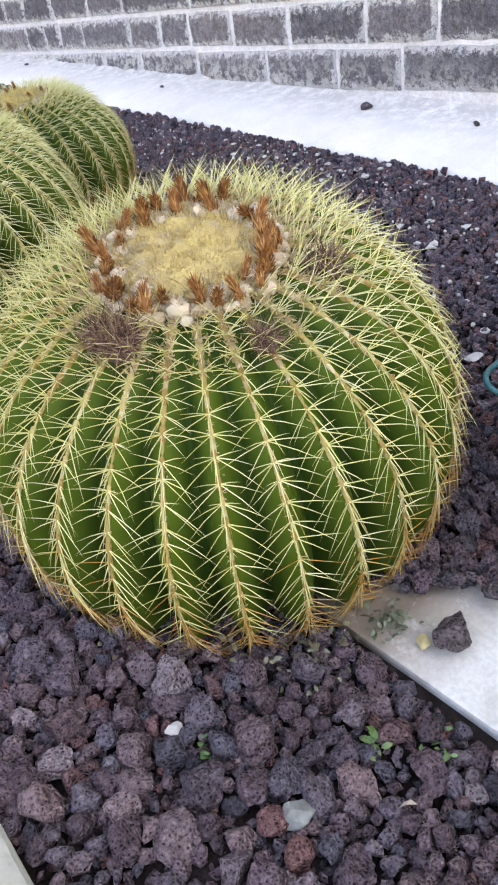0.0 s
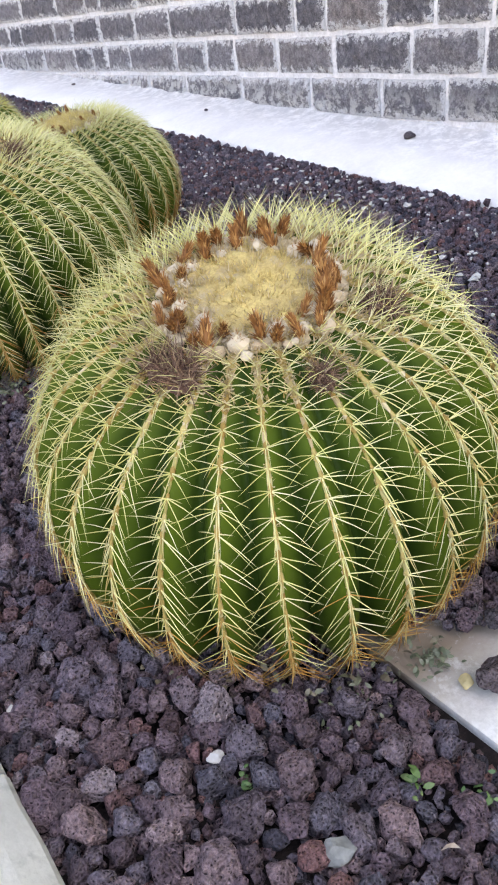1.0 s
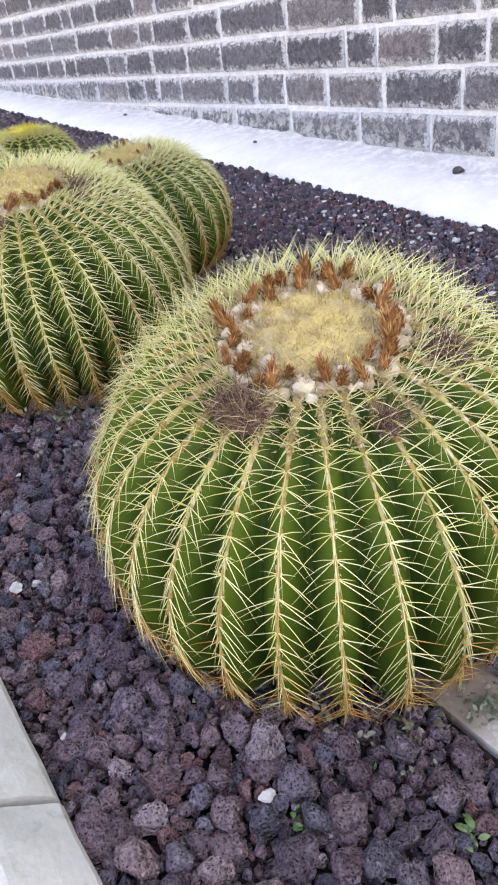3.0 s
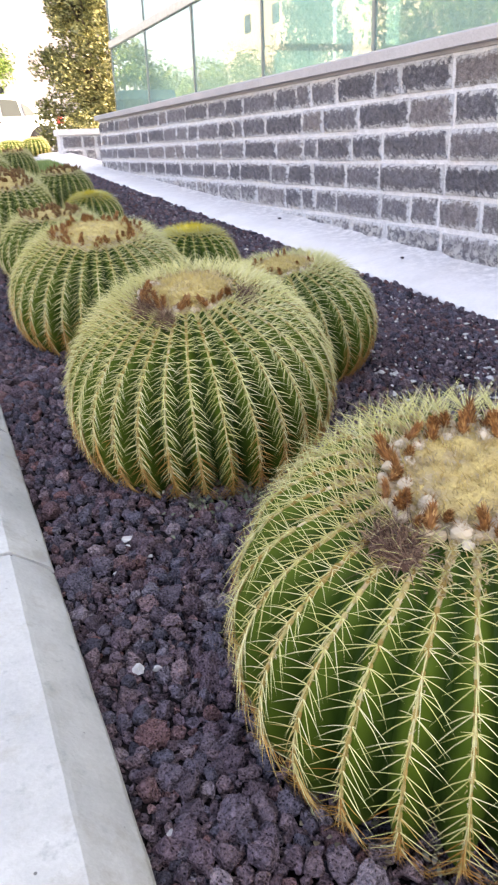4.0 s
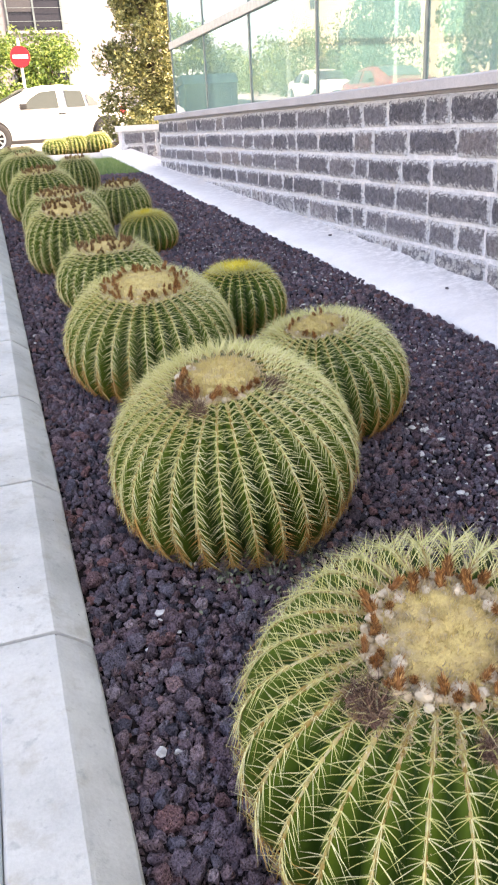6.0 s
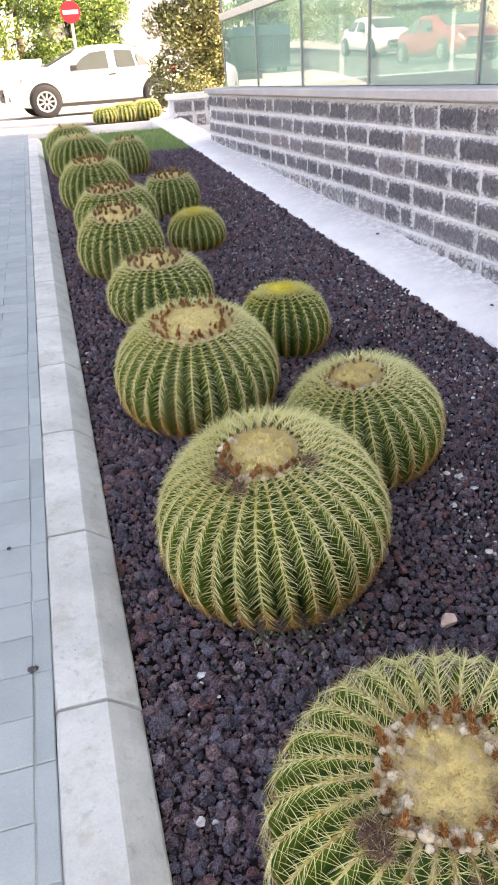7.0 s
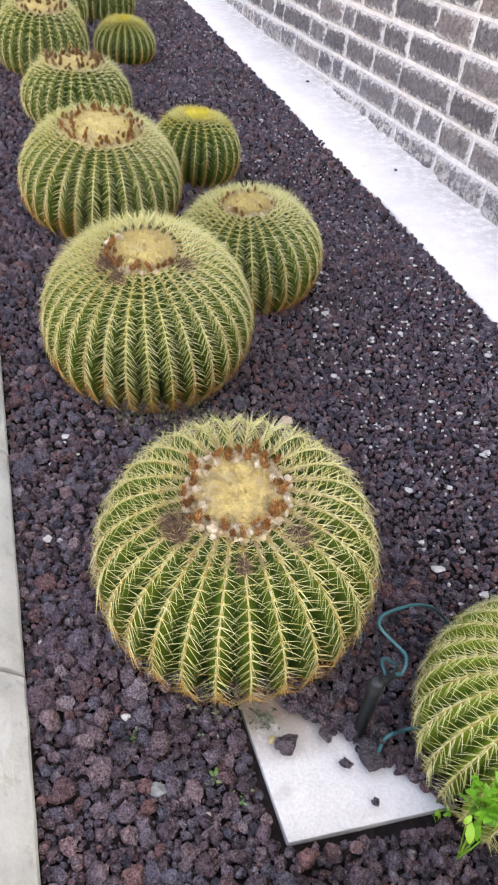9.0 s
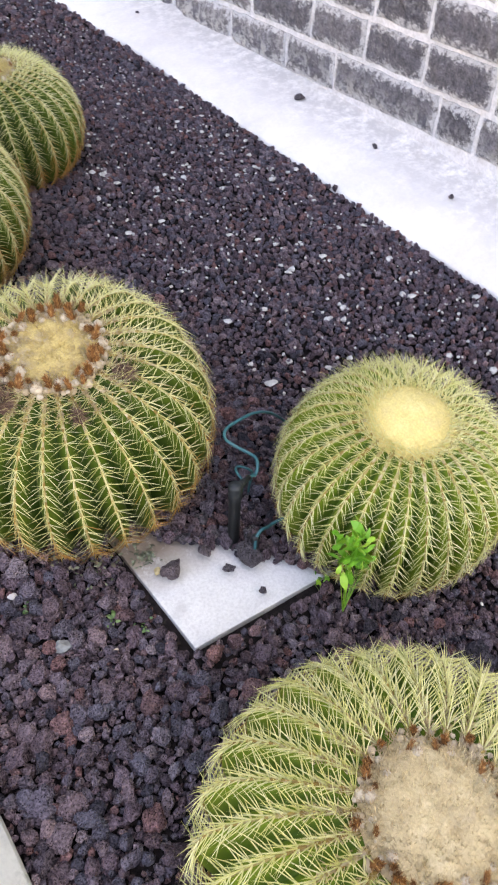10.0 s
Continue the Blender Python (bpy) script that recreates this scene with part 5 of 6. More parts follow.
tuft = empty("weed", pose(0.585, 0.545, gz(0.535) + 0.02), "bright green broad-leaved weed at the foot of the cactus", "weed")
piece("leaves", leaf_cloud("leaves", bc, bn, 0.024, M["bright_weed"], rng, 0.2, 0.5, True), tuft)
v, q, t = thorns(np.zeros((8, 3)), np.stack([rng.normal(scale=0.12, size=8), rng.normal(scale=0.12, size=8), np.ones(8)], 1), np.zeros((8, 3)), np.full(8, 0.17), np.full(8, 0.0012), 1)
piece("stems", mesh("stems", v, [t], M["bright_weed"]), tuft)
weed(0.592, 0.604, 10, 0.006, 0.014, M["bright_weed"], "yellow-green seedling at the corner of the slab", 108, 0.7)
weed(0.322, 0.690, 14, 0.008, 0.007, M["seedling"], "yellow-green weed sprig in the gravel", 110, 0.5)
weed(0.29, 0.73, 8, 0.008, 0.010, M["weed"], "tiny weed sprout in the gravel", 109, 0.5)

# litter under the cactus and a dry leaf on the gravel
rng = np.random.default_rng(112)
nl = 340
la = rng.uniform(math.radians(195), math.radians(330), nl)
lr = rng.uniform(0.15, 0.22, nl)
first = np.arange(nl) < 170
lc = np.stack([np.where(first, 0.391, 0.385) + lr * np.cos(la), np.where(first, 1.02, 1.755) + lr * np.sin(la), np.zeros(nl)], 1)
lc[:, 2] = SLOPE * lc[:, 1] + DATUM + rng.uniform(0.016, 0.024, nl)
tagged(piece("leaf_litter", leaf_cloud("leaf_litter", lc, np.tile([0, 0, 1.0], (nl, 1)), 0.010, M["litter"], rng, 0.25, 0.6, True)), "dusty dead leaf litter under the cacti", "litter", kind="stuff")
dry = piece("dry_leaf", leaf_cloud("dry_leaf", np.zeros((1, 3)), np.array([[0, 0, 1.0]]), 0.03, M["dry_leaf"], np.random.default_rng(3), 0.35, 0.3, True), None, pose(0.272, 0.672, gz(0.672) + 0.028, 0, 0, 140))
tagged(dry, "narrow curled dry leaf lying on the gravel", "leaf")

# lawn blades
rng = np.random.default_rng(7)
nb = 9000
bx, by = rng.uniform(0.04, 1.44, nb), rng.uniform(BED_END, 9.8, nb)
okb = np.hypot(bx - 0.33, by - 8.0) > 0.2
bx, by = bx[okb], by[okb]
nb = len(bx)
v, q, t = thorns(np.stack([bx, by, SLOPE * by + DATUM + 0.008], 1), np.stack([rng.normal(scale=0.4, size=nb), rng.normal(scale=0.4, size=nb), np.ones(nb)], 1), rng.normal(scale=0.2, size=(nb, 3)), rng.uniform(0.02, 0.05, nb), np.full(nb, 0.0022), 1)
tagged(piece("lawn_grass", mesh("lawn_grass", v, [t], M["lawn"])), "short green lawn grass at the end of the bed", "grass", kind="stuff")

# ---------------------------------------------------------------- beyond the bed
def brick_mesh(length, height, seed):
    """A rock-faced block: flat back, rough bulging face, slightly wandering edges."""
    def lines(size, step):
        n = max(2, round((size - 0.036) / step))
        return [0, 0.006, 0.018] + [0.018 + (size - 0.036) * i / n for i in range(1, n)] + [size - 0.018, size - 0.006, size]

    ly, lz = lines(length, 0.018), lines(height, 0.018)
    nx, nz = len(ly) - 1, len(lz) - 1
    v, rim_of = [], []
    for z in lz:
        for y in ly:
            d = min(y, length - y, z, height - z)
            q = Vector((y * 24, z * 24, seed * 7.3))
            jag = 0.0055 * noise.noise(q * 1.6)
            puff = 0.012 * min(1, d / 0.022) ** 0.6
            dx = min(-puff - (0.010 * noise.noise(q) + 0.006 * noise.noise(q * 2.3)) * (0.2 + min(1, d / 0.02)), -0.004 if d > 0.004 else 0.004)
            v.append((dx, y + (jag if y in (0, length) else 0), z + (jag if z in (0, height) else 0)))
            rim_of.append(min(y, length - y, 0.65 * z, 0.65 * (height - z)))
    n = nx + 1
    f = [(j * n + i, (j + 1) * n + i, (j + 1) * n + i + 1, j * n + i + 1) for j in range(nz) for i in range(nx)]
    rim = list(range(n)) + [j * n + nx for j in range(1, nz + 1)] + [nz * n + i for i in range(nx - 1, -1, -1)] + [j * n for j in range(nz - 1, 0, -1)]
    b0 = len(v)
    v += [(0.03, v[i][1], v[i][2]) for i in rim]
    r = len(rim)
    f += [(rim[i], rim[(i + 1) % r], b0 + (i + 1) % r, b0 + i) for i in range(r)]
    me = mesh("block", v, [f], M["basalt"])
    at = me.attributes.new("rim", "FLOAT", "POINT")
    at.data.foreach_set("value", np.array(rim_of + [0.0] * r, dtype=np.float32))
    return me


low = empty("low_wall", pose(1.68, 10.40, ROAD_Z), "low wall stub of basalt blocks under a white cap", "wall", kind="structure")
part("core", box((0, 0, -0.05), (0.75, 0.25, 0.30)), M["mortar"], low)
part("cap", box((-0.03, -0.03, 0.301), (0.78, 0.28, 0.37)), M["render"], low, bevel=0.008)
for kx, (a, b) in enumerate(((0.02, 0.26), (0.275, 0.43), (0.445, 0.73))):
    piece("block", brick_mesh(b - a, 0.145, 300 + kx), low, pose(b, 0.0, 0.15, 0, 0, 90))
    piece("block", brick_mesh(b - a - 0.02, 0.145, 310 + kx), low, pose(b, 0.0, -0.01, 0, 0, 90))
border = tagged(part("bed_border", box((0.30, 10.85, ROAD_Z - 0.05), (1.66, 10.95, ROAD_Z + 0.07)), M["render"], bevel=0.01), "white painted border of the far bed", "border", kind="structure")
tagged(part("far_bed", box((0.30, 10.952, ROAD_Z - 0.05), (1.66, 12.2, ROAD_Z + 0.05)), M["soil"]), "dark soil of the far planting bed", "soil", kind="structure")


def foliage(name, centre, radii, n, size, material, seed, clumps=40, top=None, gap=0.45, label="", taper=0.0):
    """A crown of many leaves gathered in clumps with gaps between."""
    rng = np.random.default_rng(seed)
    d = unit(rng.normal(size=(clumps, 3)))
    rr = rng.uniform(0.45, 1.0, clumps) ** 0.6
    cc = d * rr[:, None] * np.array(radii) + np.array(centre)
    if taper:
        turn = rng.uniform(0, 2 * math.pi, clumps)
        far = rng.uniform(0.05, 1.0, clumps) ** 0.6
        cc = np.stack([np.cos(turn) * far * radii[0], np.sin(turn) * far * radii[1], rng.uniform(-1, 1, clumps) * radii[2]], 1) + np.array(centre)
    narrow = 1 - taper * np.clip((cc[:, 2] - centre[2]) / radii[2] * 0.5 + 0.5, 0, 1)
    cc[:, :2] = np.array(centre[:2]) + (cc[:, :2] - np.array(centre[:2])) * narrow[:, None]
    pick = rng.integers(0, clumps, n)
    spread = min(radii) * gap
    off = unit(rng.normal(size=(n, 3))) * (rng.uniform(0.2, 1, n) ** 0.5)[:, None] * spread * rng.uniform(0.6, 1.2, clumps)[pick][:, None]
    pts = cc[pick] + off
    nm = unit(off + (pts - np.array(centre)) * 0.5)
    return piece(name, leaf_cloud(name, pts, nm, size, material, rng, 0.3, 0.55), top, None, label)


def trunk(name, pts, r0, r1, top):
    n = len(pts)
    bm = bmesh.new()
    rings = []
    for i, p in enumerate(pts):
        r = r0 + (r1 - r0) * i / (n - 1)
        rings.append([bm.verts.new((p[0] + r * math.cos(a) * (1 + 0.12 * noise.noise(Vector((a, i, r0 * 50)))), p[1] + r * math.sin(a), p[2])) for a in [2 * math.pi * k / 9 for k in range(9)]])
    for a, b in zip(rings, rings[1:]):
        for k in range(9):
            bm.faces.new((a[k], a[(k + 1) % 9], b[(k + 1) % 9], b[k]))
    bm.faces.new(rings[-1])
    return part(name, bm, M["bark"], top, smooth=True)


def tree(x, y, h, radii, material, n, size, seed, label, name="tree", base=0.3, z=ROAD_Z, clumps=46, category="tree", taper=0.0, gap=0.45):
    top = empty(name, pose(x, y, z), label, category)
    rng = random.Random(seed)
    trunk("trunk", [(0.05 * rng.uniform(-1, 1) * i, 0.05 * rng.uniform(-1, 1) * i, h * 0.75 * i / 5) for i in range(6)], 0.05 * h ** 0.6, 0.02, top)
    for kx in range(5):
        a = rng.uniform(0, 6.28)
        z0 = h * rng.uniform(0.25, 0.6)
        trunk("limb", [(math.cos(a) * radii[0] * 0.7 * i / 4, math.sin(a) * radii[1] * 0.7 * i / 4, z0 + h * 0.25 * i / 4) for i in range(5)], 0.03, 0.01, top)
    foliage("crown", (0, 0, h * (1 + base) / 2), (radii[0], radii[1], h * (1 - base) / 2), n, size, material, seed, clumps, top, gap, "", taper)
    return top


tree(2.62, 12.6, 5.0, (0.80, 0.80), M["leaf_gold"], 46000, 0.07, 201, "tall gold-green conifer shrub at the corner of the glass building", "shrub", 0.02, ROAD_Z, 230, "shrub", 0.55, 0.33)
tree(2.35, 11.9, 0.62, (0.34, 0.26), M["leaf_gold"], 3500, 0.05, 202, "low golden bush at the foot of the tall shrub", "bush", 0.05, ROAD_Z, 24, "bush")
for kx, (hx, hy, hr, hh) in enumerate(((-2.6, 25.4, 1.5, 2.3), (-0.6, 25.8, 1.5, 2.6), (1.2, 26.0, 1.3, 2.15), (2.3, 26.2, 1.0, 2.2))):
    tree(hx, hy, hh + 1.0, (hr, 0.9), M["leaf_green"], 9500, 0.11, 210 + kx, "clipped green hedge bush behind the garden wall", "hedge_bush", 0.02, ROAD_Z, 60, "bush")
tree(-0.1, 28.2, 7.2, (1.0, 1.2), M["leaf_dark"], 5000, 0.2, 230, "dark green tree beside the pale apartment house", base=0.35)
# trees, a wall and a facade across the rising yard, seen in the glass
lane_x, lane_y = (-9.6, -6.6, -4.7), (10.2, 12, 16, 19, 22.5, 40, 80)
lane = [(x, y, (max(road_z(y), YARD_Z) if x < -6 else road_z(y)) + 0.012) for y in lane_y for x in lane_x]
tagged(piece("asphalt_lane", mesh("asphalt_lane", lane, [[(3 * b + a, 3 * b + a + 1, 3 * b + a + 4, 3 * b + a + 3) for b in range(6) for a in range(2)]], M["asphalt"])), "grey asphalt lane climbing across the yard", "road", kind="structure")
tagged(part("lane_kerb", box((-9.95, 0, -0.2), (-9.6, 1, 0.24)), M["kerb"], m=Matrix(((1, 0, 0, 0), (0, 57.5, 0, 22.5), (0, 3.45, 1, 0.93), (0, 0, 0, 1)))), "pale concrete kerb along the far side of the lane", "kerb", kind="structure")
tree(-12.0, 30.8, 7.4, (2.2, 2.2), M["leaf_dark"], 15000, 0.16, 240, "pointed green conifer across the yard", base=0.06, z=YARD_Z - 0.25, clumps=90, taper=0.9)
for kx, (tx, ty, th_, tr) in enumerate(((-9.0, 18.4, 5.4, 1.7), (-8.6, 14.4, 4.6, 1.8), (-14.5, 41.5, 4.6, 2.6), (-14.8, 46.5, 5.0, 2.8), (-15.0, 52.0, 4.4, 2.6), (-15.2, 59.0, 5.6, 1.6), (-15.4, 67.0, 4.2, 2.4), (-15.6, 75.0, 3.8, 2.6))):
    tree(tx, ty, th_, (tr, tr * 0.9), M["leaf_green"], 4500, 0.18, 241 + kx, "green street tree across the yard", base=0.12, z=YARD_Z - 0.3, clumps=60)
opp = empty("apartment_building", pose(-21, 38, YARD_Z - 0.4), "pale yellow apartment building across the yard", "building")
part("wall", box((-4, -22, 0), (0, 25, 14)), plain("cream_render", (0.70, 0.60, 0.42), 0.85, vary=0.05, scale=1), opp)
part("roof", box((-4.2, -22.2, 14.001), (0.2, 25.2, 14.3)), M["house_white"], opp)
for fl in range(4):
    for kx in range(9):
        part("window", box((0.002, -20 + kx * 4.9, 1.6 + fl * 3.1), (0.05, -18.9 + kx * 4.9, 2.8 + fl * 3.1)), M["window"], opp)

# garden wall and striped kerb along the side road
tagged(part("garden_wall", box((-0.998, 23.6, ROAD_Z), (0.42, 23.82, 1.76)), M["garden_render"], bevel=0.02), "white rendered garden wall below the hedge", "wall", kind="structure")
pier = empty("gate_pier", pose(-1.22, 23.7, ROAD_Z), "white rendered gate pier with a flat cap", "pier")
part("shaft", box((-0.21, -0.2, 0), (0.21, 0.2, 1.62)), M["garden_render"], pier, bevel=0.015)
part("cap", box((-0.25, -0.24, 1.621), (0.25, 0.24, 1.70)), M["garden_render"], pier, bevel=0.015)
post = empty("barrier_post", pose(-1.53, 22.75, 0.9, 0, -2.0, 0), "slightly leaning yellow-painted steel post by the kerb", "post")
part("tube", lathe([(0.055, -0.1), (0.055, 2.6), (0.04, 2.62)], 18), M["yellow_paint"], post, smooth=True)
part("collar", lathe([(0.085, 0.0), (0.085, 0.10), (0.06, 0.12)], 18), M["galv"], post, smooth=True)
bin_ = empty("waste_container", pose(-3.05, 24.3, road_z(24.3), 0, 0, 4), "dark teal ribbed steel waste container with a sloping lid", "container")
part("bin_body", prism([(-0.50, 0.12), (0.50, 0.12), (0.58, 0.95), (-0.58, 0.95)], "x", -0.80, 0.80), M["bin_teal"], bin_, bevel=0.02)
part("lid", prism([(-0.60, 0.952), (0.60, 0.952), (0.45, 1.16), (-0.30, 1.22)], "x", -0.84, 0.84), M["bin_teal"], bin_, bevel=0.02)
for kx in range(5):
    part("rib", prism([(-0.515, 0.16), (-0.502, 0.16), (-0.577, 0.93), (-0.60, 0.93)], "x", -0.66 + 0.30 * kx, -0.60 + 0.30 * kx), M["bin_teal"], bin_)
for a in (-0.66, 0.66):
    for b in (-0.36, 0.36):
        part("castor", lathe([(0.06, -0.03), (0.075, -0.02), (0.075, 0.02), (0.06, 0.03)], 16, "y"), M["tyre"], bin_, m=pose(a, b, 0.075))
stripes = empty("striped_kerb", pose(0, 0, 0.90), "kerb painted in yellow and black stripes", "kerb", kind="structure")
for kx in range(6, 10):
    a0, a1 = -7.0 + 0.75 * kx, -7.0 + 0.75 * (kx + 1) - 0.004
    part("kerb_stone", box((a0, 22.2, -0.05), (a1, 22.5, 0.16)), M["yellow_paint"] if kx % 2 else M["black_paint"], stripes, bevel=0.012)
tagged(part("side_pavement", box((-2.0, 22.502, ROAD_Z), (6.0, 23.598, 1.04)), M["kerb"]), "pale pavement beyond the road", "pavement", kind="structure")

# no-entry sign
sg = empty("road_sign", pose(1.36, 23.3, ROAD_Z + 0.15), "red round road sign with a white bar on a grey pole", "sign")
part("pole", lathe([(0.04, -0.05), (0.04, 2.55), (0.02, 2.56)], 16), M["galv"], sg, smooth=True)
part("disc", lathe([(0.255, -0.012), (0.26, -0.004), (0.26, 0.006), (0.248, 0.010)], 40, "y"), M["sign_red"], sg, m=pose(0, -0.06, 2.12))
part("bar", box((-0.195, -0.082, 2.075), (0.195, -0.074, 2.165)), M["sign_white"], sg)

# pale apartment house
house = empty("apartment_house", pose(0, 0, ROAD_Z), "pale stone-clad apartment house with grey shuttered windows", "building")
part("wall", box((0.85, 30.0, 0), (3.55, 38.0, 14)), M["house"], house)
part("stair_wall", box((3.552, 30.3, 0), (14.0, 38.0, 14)), M["house_white"], house)
part("roof", box((0.7, 29.8, 14.001), (14.2, 38.2, 14.3)), M["house_white"], house)
for kx in range(1, 26):
    part("course_line", box((0.852, 29.992, 0.55 * kx), (3.548, 29.999, 0.55 * kx + 0.012)), M["house_white"], house)
for fl in range(4):
    z0 = 0.75 + fl * 2.9 - 0.05
    if fl == 0:
        z0 = 0.7
    w = part("window", box((1.52, 29.985, z0 + 0.03), (3.36, 30.02, z0 + 1.62)), M["window"], house)
    for a, b, c, d in ((1.46, 3.42, z0 - 0.06, z0 + 0.03), (1.46, 3.42, z0 + 1.62, z0 + 1.70)):
        part("sill", box((a, 29.90, c), (b, 30.0, d)), M["house_white"], w)
    for a in (1.50, 2.38, 3.32):
        part("window_frame", box((a, 29.95, z0 + 0.03), (a + 0.06, 29.984, z0 + 1.62)), M["frame"], w)
    for c in (z0 + 1.22,):
        part("window_frame", box((1.561, 29.955, c), (3.319, 29.984, c + 0.05)), M["frame"], w)
    part("shutter", box((1.57, 29.965, z0 + 0.35 + 0.25 * (fl % 2)), (2.37, 29.983, z0 + 1.21)), M["shutter"], w)
    for kx in range(3):
        part("grille_bar", box((1.5, 29.90, z0 + 0.3 + 0.4 * kx), (3.4, 29.915, z0 + 0.315 + 0.4 * kx)), M["frame"], w)
part("drain_pipe", lathe([(0.06, 0), (0.06, 13.9)], 12), M["house_white"], house, m=pose(1.0, 29.9, 0), smooth=True)


# ---------------------------------------------------------------- cars
def car(m, paint, label):
    top = empty("parked_car", m, label, "car", "parked cars")
    # stations along the length: x, half width, sill, belt line, roof
    top.scale = (0.93, 0.93, 0.93)
    st = [(-2.08, 0.56, 0.34, 0.60, 0.62), (-2.02, 0.72, 0.28, 0.70, 0.74), (-1.85, 0.81, 0.23, 0.77, 0.83), (-1.50, 0.85, 0.20, 0.81, 0.91), (-1.12, 0.86, 0.20, 0.83, 0.97), (-0.78, 0.86, 0.20, 0.84, 1.13), (-0.45, 0.86, 0.20, 0.84, 1.26),
          (-0.10, 0.86, 0.20, 0.845, 1.325), (0.30, 0.86, 0.20, 0.85, 1.335), (0.60, 0.86, 0.20, 0.855, 1.31), (0.95, 0.855, 0.21, 0.86, 1.20), (1.25, 0.84, 0.23, 0.86, 1.04), (1.50, 0.81, 0.26, 0.85, 0.95), (1.72, 0.74, 0.30, 0.80, 0.85), (1.78, 0.66, 0.36, 0.72, 0.75)]
    v, f = [], []
    for x, w, s, b, r in st:
        r = max(r, b + 0.01)
        wt = w * (0.95 if r - b < 0.12 else 0.74)
        half = [(w * 0.86, s), (w * 0.98, s + 0.10), (w, (s + b) / 2), (w * 0.97, b), (wt, r - 0.04), (wt * 0.8, r), (0, r + 0.015)]
        row = [(x, -a, z) for a, z in half] + [(x, a, z) for a, z in reversed(half[:-1])]
        v += row
    k = 13
    f = [(j * k + i, j * k + i + 1, (j + 1) * k + i + 1, (j + 1) * k + i) for j in range(len(st) - 1) for i in range(k - 1)]
    f += [(j * k + k - 1, j * k, (j + 1) * k, (j + 1) * k + k - 1) for j in range(len(st) - 1)]
    body = piece("body", mesh("body", v, [f, [tuple(range(k))], [tuple(reversed(range((len(st) - 1) * k, len(st) * k)))]], paint, True), top)
    for sgn in (-1, 1):
        def quad(nm, pts, mat):
            bm = bmesh.new()
            a = [bm.verts.new((x, sgn * (yy + 0.012), z)) for x, yy, z in pts]
            b = [bm.verts.new((x, sgn * (yy - 0.02), z)) for x, yy, z in pts]
            n = len(pts)
            bm.faces.new(a)
            bm.faces.new(b[::-1])
            for i in range(n):
                bm.faces.new((a[i], b[i], b[(i + 1) % n], a[(i + 1) % n]))
            return part(nm, bm, mat, top)
        quad("side_window", [(-0.66, 0.835, 0.86), (0.15, 0.835, 0.87), (0.15, 0.69, 1.22), (-0.20, 0.70, 1.19), (-0.42, 0.74, 1.08)], M["car_glass"])
        quad("side_window", [(0.32, 0.835, 0.875), (0.74, 0.835, 0.88), (0.70, 0.70, 1.19), (0.32, 0.69, 1.22)], M["car_glass"])
        quad("quarter_window", [(0.80, 0.83, 0.885), (1.04, 0.82, 0.895), (0.92, 0.745, 1.06), (0.78, 0.71, 1.15)], M["car_glass"])
        quad("headlamp", [(-2.00, 0.70, 0.62), (-1.74, 0.80, 0.66), (-1.68, 0.81, 0.77), (-1.94, 0.72, 0.73)], M["dark_lamp"])
        quad("air_intake", [(-2.02, 0.70, 0.36), (-1.74, 0.79, 0.34), (-1.70, 0.80, 0.43), (-2.01, 0.71, 0.45)], M["trim"])
        quad("tail_lamp", [(1.50, 0.79, 0.72), (1.69, 0.735, 0.70), (1.66, 0.735, 0.84), (1.50, 0.80, 0.86)], M["sign_red"])
        part("mirror", box((-0.70, sgn * 0.95 - 0.09, 0.86), (-0.56, sgn * 0.95 + 0.09, 0.97)), M["trim"], top, bevel=0.03)
        part("door_handle", box((0.12, sgn * 0.862 - 0.012, 0.74), (0.28, sgn * 0.862 + 0.012, 0.77)), M["trim"], top, bevel=0.005)
        part("sill_trim", box((-1.0, sgn * 0.80 - 0.03, 0.19), (1.05, sgn * 0.80 + 0.03, 0.26)), M["trim"], top, bevel=0.01)
        for wx in (-1.28, 1.16):
            part("wheel_arch", lathe([(0.20, -0.01), (0.342, -0.01), (0.342, 0.02), (0.20, 0.02)], 32, "y"), M["trim"], top, m=pose(wx, sgn * 0.85, 0.34))
            wh = empty("wheel", pose(wx, sgn * 0.83, 0.315), "", "")
            wh.parent = top
            part("tyre", lathe([(0.20, -0.09), (0.29, -0.095), (0.315, -0.07), (0.315, 0.07), (0.29, 0.095), (0.20, 0.09), (0.20, -0.09)], 36, "y", False), M["tyre"], wh, smooth=True)
            part("rim", lathe([(0.205, -0.085), (0.205, 0.085), (0.185, 0.092), (0.17, 0.07), (0.17, -0.07), (0.205, -0.085)], 36, "y", False), M["alloy"], wh)
            for kx in range(9):
                a = 40 * kx
                part("spoke", box((0.03, sgn * 0.082 - 0.008, -0.018), (0.185, sgn * 0.082 + 0.008, 0.018)), M["alloy"], wh, m=pose(0, 0, 0, 0, a, 0), bevel=0.004)
    part("windscreen", prism([(-1.10, 0.99), (-0.46, 1.275), (-0.47, 1.295), (-1.13, 1.005)], "y", -0.60, 0.60), M["car_glass"], top)
    part("bumper", box((-2.10, -0.48, 0.34), (-1.97, 0.48, 0.46)), M["trim"], top, bevel=0.03)
    part("grille", box((-2.09, -0.40, 0.50), (-2.05, 0.40, 0.58)), M["trim"], top, bevel=0.02)
    return top


car(pose(1.36, 17.75, ROAD_Z, 0, 0, 7), M["paint"], "white hatchback car parked on the sunlit road")
car(pose(-8.0, 22.2, YARD_Z + 0.012, 0, 0, 88), M["red_paint"], "red hatchback car parked across the yard")
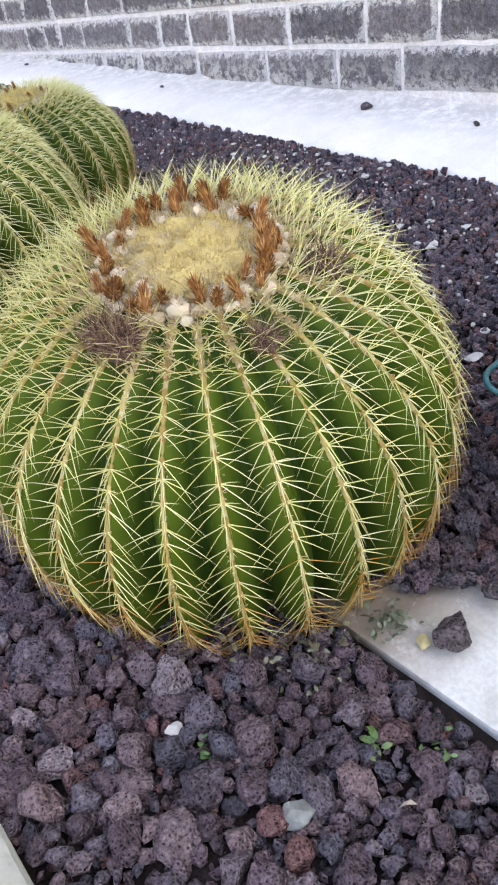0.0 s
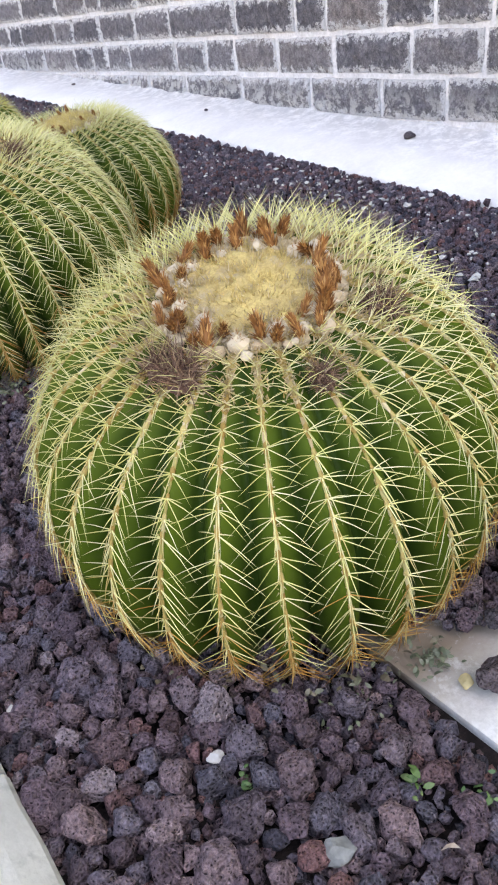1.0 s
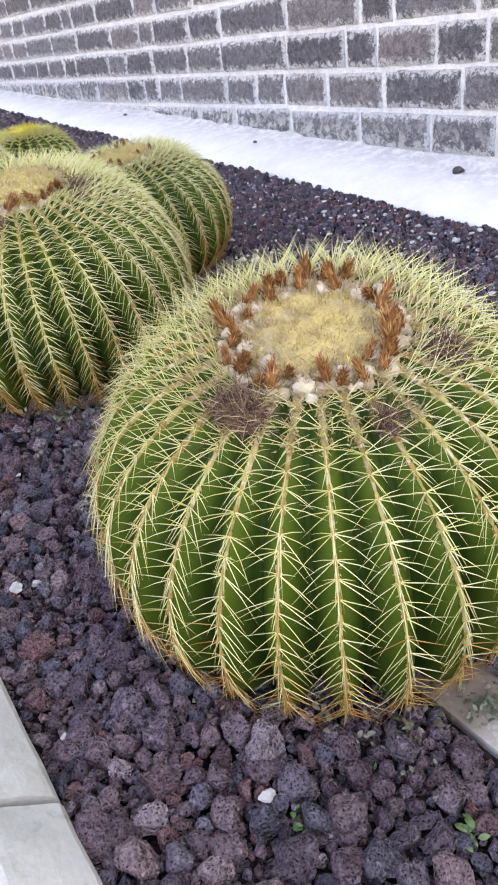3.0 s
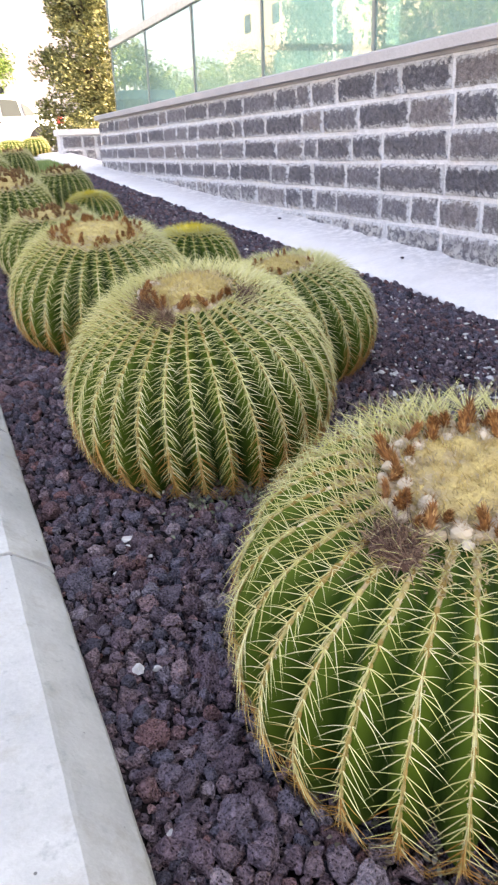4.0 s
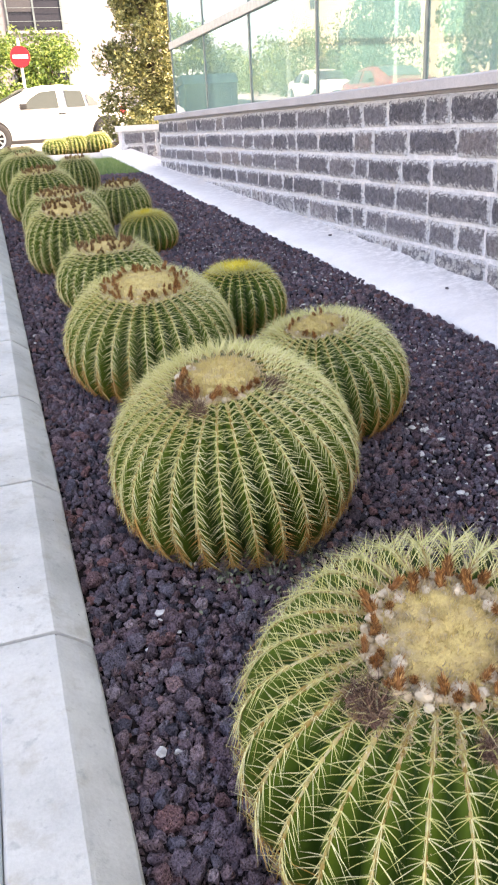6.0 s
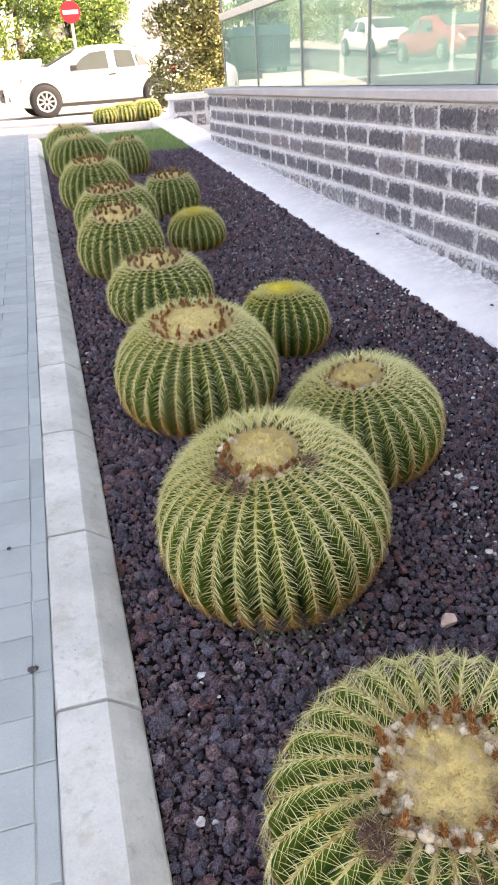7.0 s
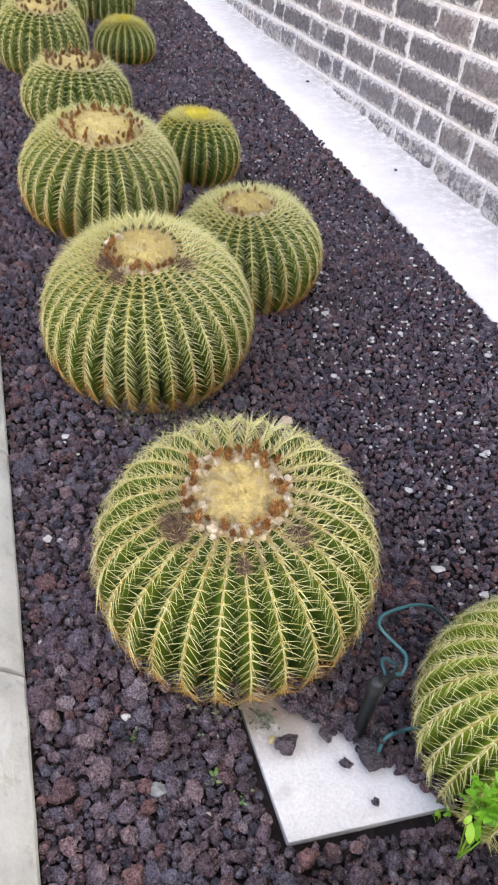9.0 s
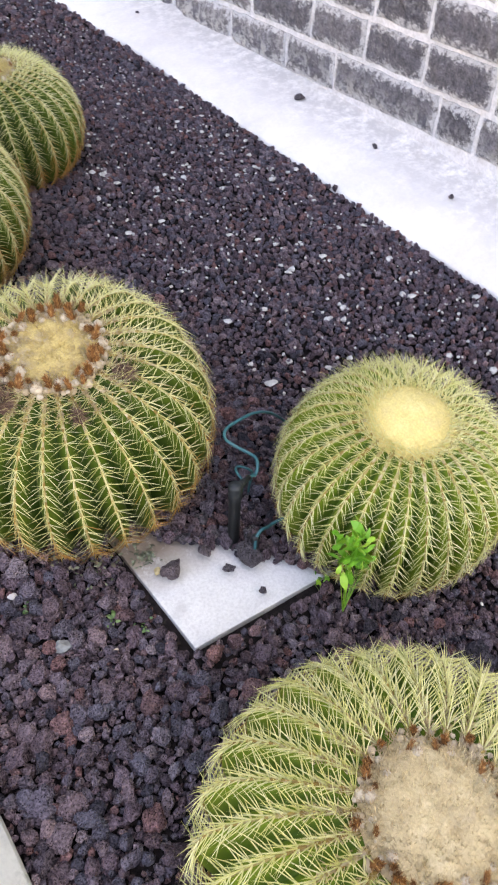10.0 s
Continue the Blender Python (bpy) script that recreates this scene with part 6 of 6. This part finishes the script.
car(pose(-8.7, 28.6, road_z(28.6) + 0.012, 0, -3.4, 89), M["paint"], "white hatchback car parked across the yard")

# ---------------------------------------------------------------- many alike pieces
LENGTHS = (0.13, 0.17, 0.20, 0.23, 0.26, 0.30, 0.36, 0.42)
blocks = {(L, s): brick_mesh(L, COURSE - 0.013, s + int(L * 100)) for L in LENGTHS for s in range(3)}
brng = random.Random(21)
for c in range(6):
    z0 = STONE_TOP - COURSE * (c + 1) + 0.0065
    y = -1.0 + brng.uniform(-0.2, 0)
    while y < WALL_END - 0.1:
        L = brng.choice(LENGTHS)
        if y + L > WALL_END:
            L = max((q for q in LENGTHS if y + q <= WALL_END), default=0)
            if not L:
                break
        if z0 + COURSE > wall_foot(y) + 0.03:
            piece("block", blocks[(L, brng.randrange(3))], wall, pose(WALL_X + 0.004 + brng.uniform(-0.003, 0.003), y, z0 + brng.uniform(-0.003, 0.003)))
        y += L + brng.uniform(0.009, 0.017)


def paver_mesh(lx, ly, seed):
    bm = box((0.0006, 0.0008, -0.03), (lx - 0.0006, ly - 0.0008, 0.0))
    rr = random.Random(seed)
    for v in bm.verts:
        v.co += Vector((rr.uniform(-0.001, 0.001), rr.uniform(-0.001, 0.001), rr.uniform(-0.001, 0.001)))
    bmesh.ops.bevel(bm, geom=[e for e in bm.edges if all(v.co.z > -0.01 for v in e.verts)], offset=0.0018, segments=1, affect="EDGES")
    bmesh.ops.recalc_face_normals(bm, faces=bm.faces[:])
    me = bpy.data.meshes.new("paver")
    bm.to_mesh(me)
    bm.free()
    me.materials.append(M["paver"])
    return me


PX, PY = 0.192, 0.096
full = [paver_mesh(PX, PY, s) for s in range(4)]
half = [paver_mesh(PX / 2, PY, s) for s in range(2)]
edge = [paver_mesh(0.032, PY * 2, s) for s in range(2)]
tilt = math.degrees(math.atan(SLOPE))
prng = random.Random(4)
far = []
lay = KERB_H - 0.001
for row in range(0, 104):
    y = -0.2 + PY * row
    if row % 2 == 0:
        piece("paver", edge[row // 2 % 2], pavement, pose(-0.0905 - 0.032, y, gz(y) + lay, tilt))
    x = -0.1235 - (PX if row % 2 else PX / 2)
    first = True
    while x > -1.75:
        me = half[row % 2] if first and row % 2 == 0 else full[prng.randrange(4)]
        m = pose(x, y, gz(y) + lay + prng.uniform(-0.0012, 0.0012), tilt)
        if 0.6 < y < 4.6 and x > -0.9 + 0.05 * y or x > -0.5 and y < 6:
            piece("paver", me, pavement, m)
        else:
            far.append((me, m))
        x -= PX
        first = False
V, F3, o = [], [], 0
for me, m in far:
    pts = np.array([(m @ v.co)[:] for v in me.vertices])
    V.append(pts)
    for p in me.polygons:
        vs = list(p.vertices)
        F3 += [(o + vs[0], o + vs[i], o + vs[i + 1]) for i in range(1, len(vs) - 1)]
    o += len(pts)
tagged(piece("pavers_rest", mesh("pavers_rest", np.concatenate(V), [np.array(F3)], M["paver"]), pavement), kind="stuff")
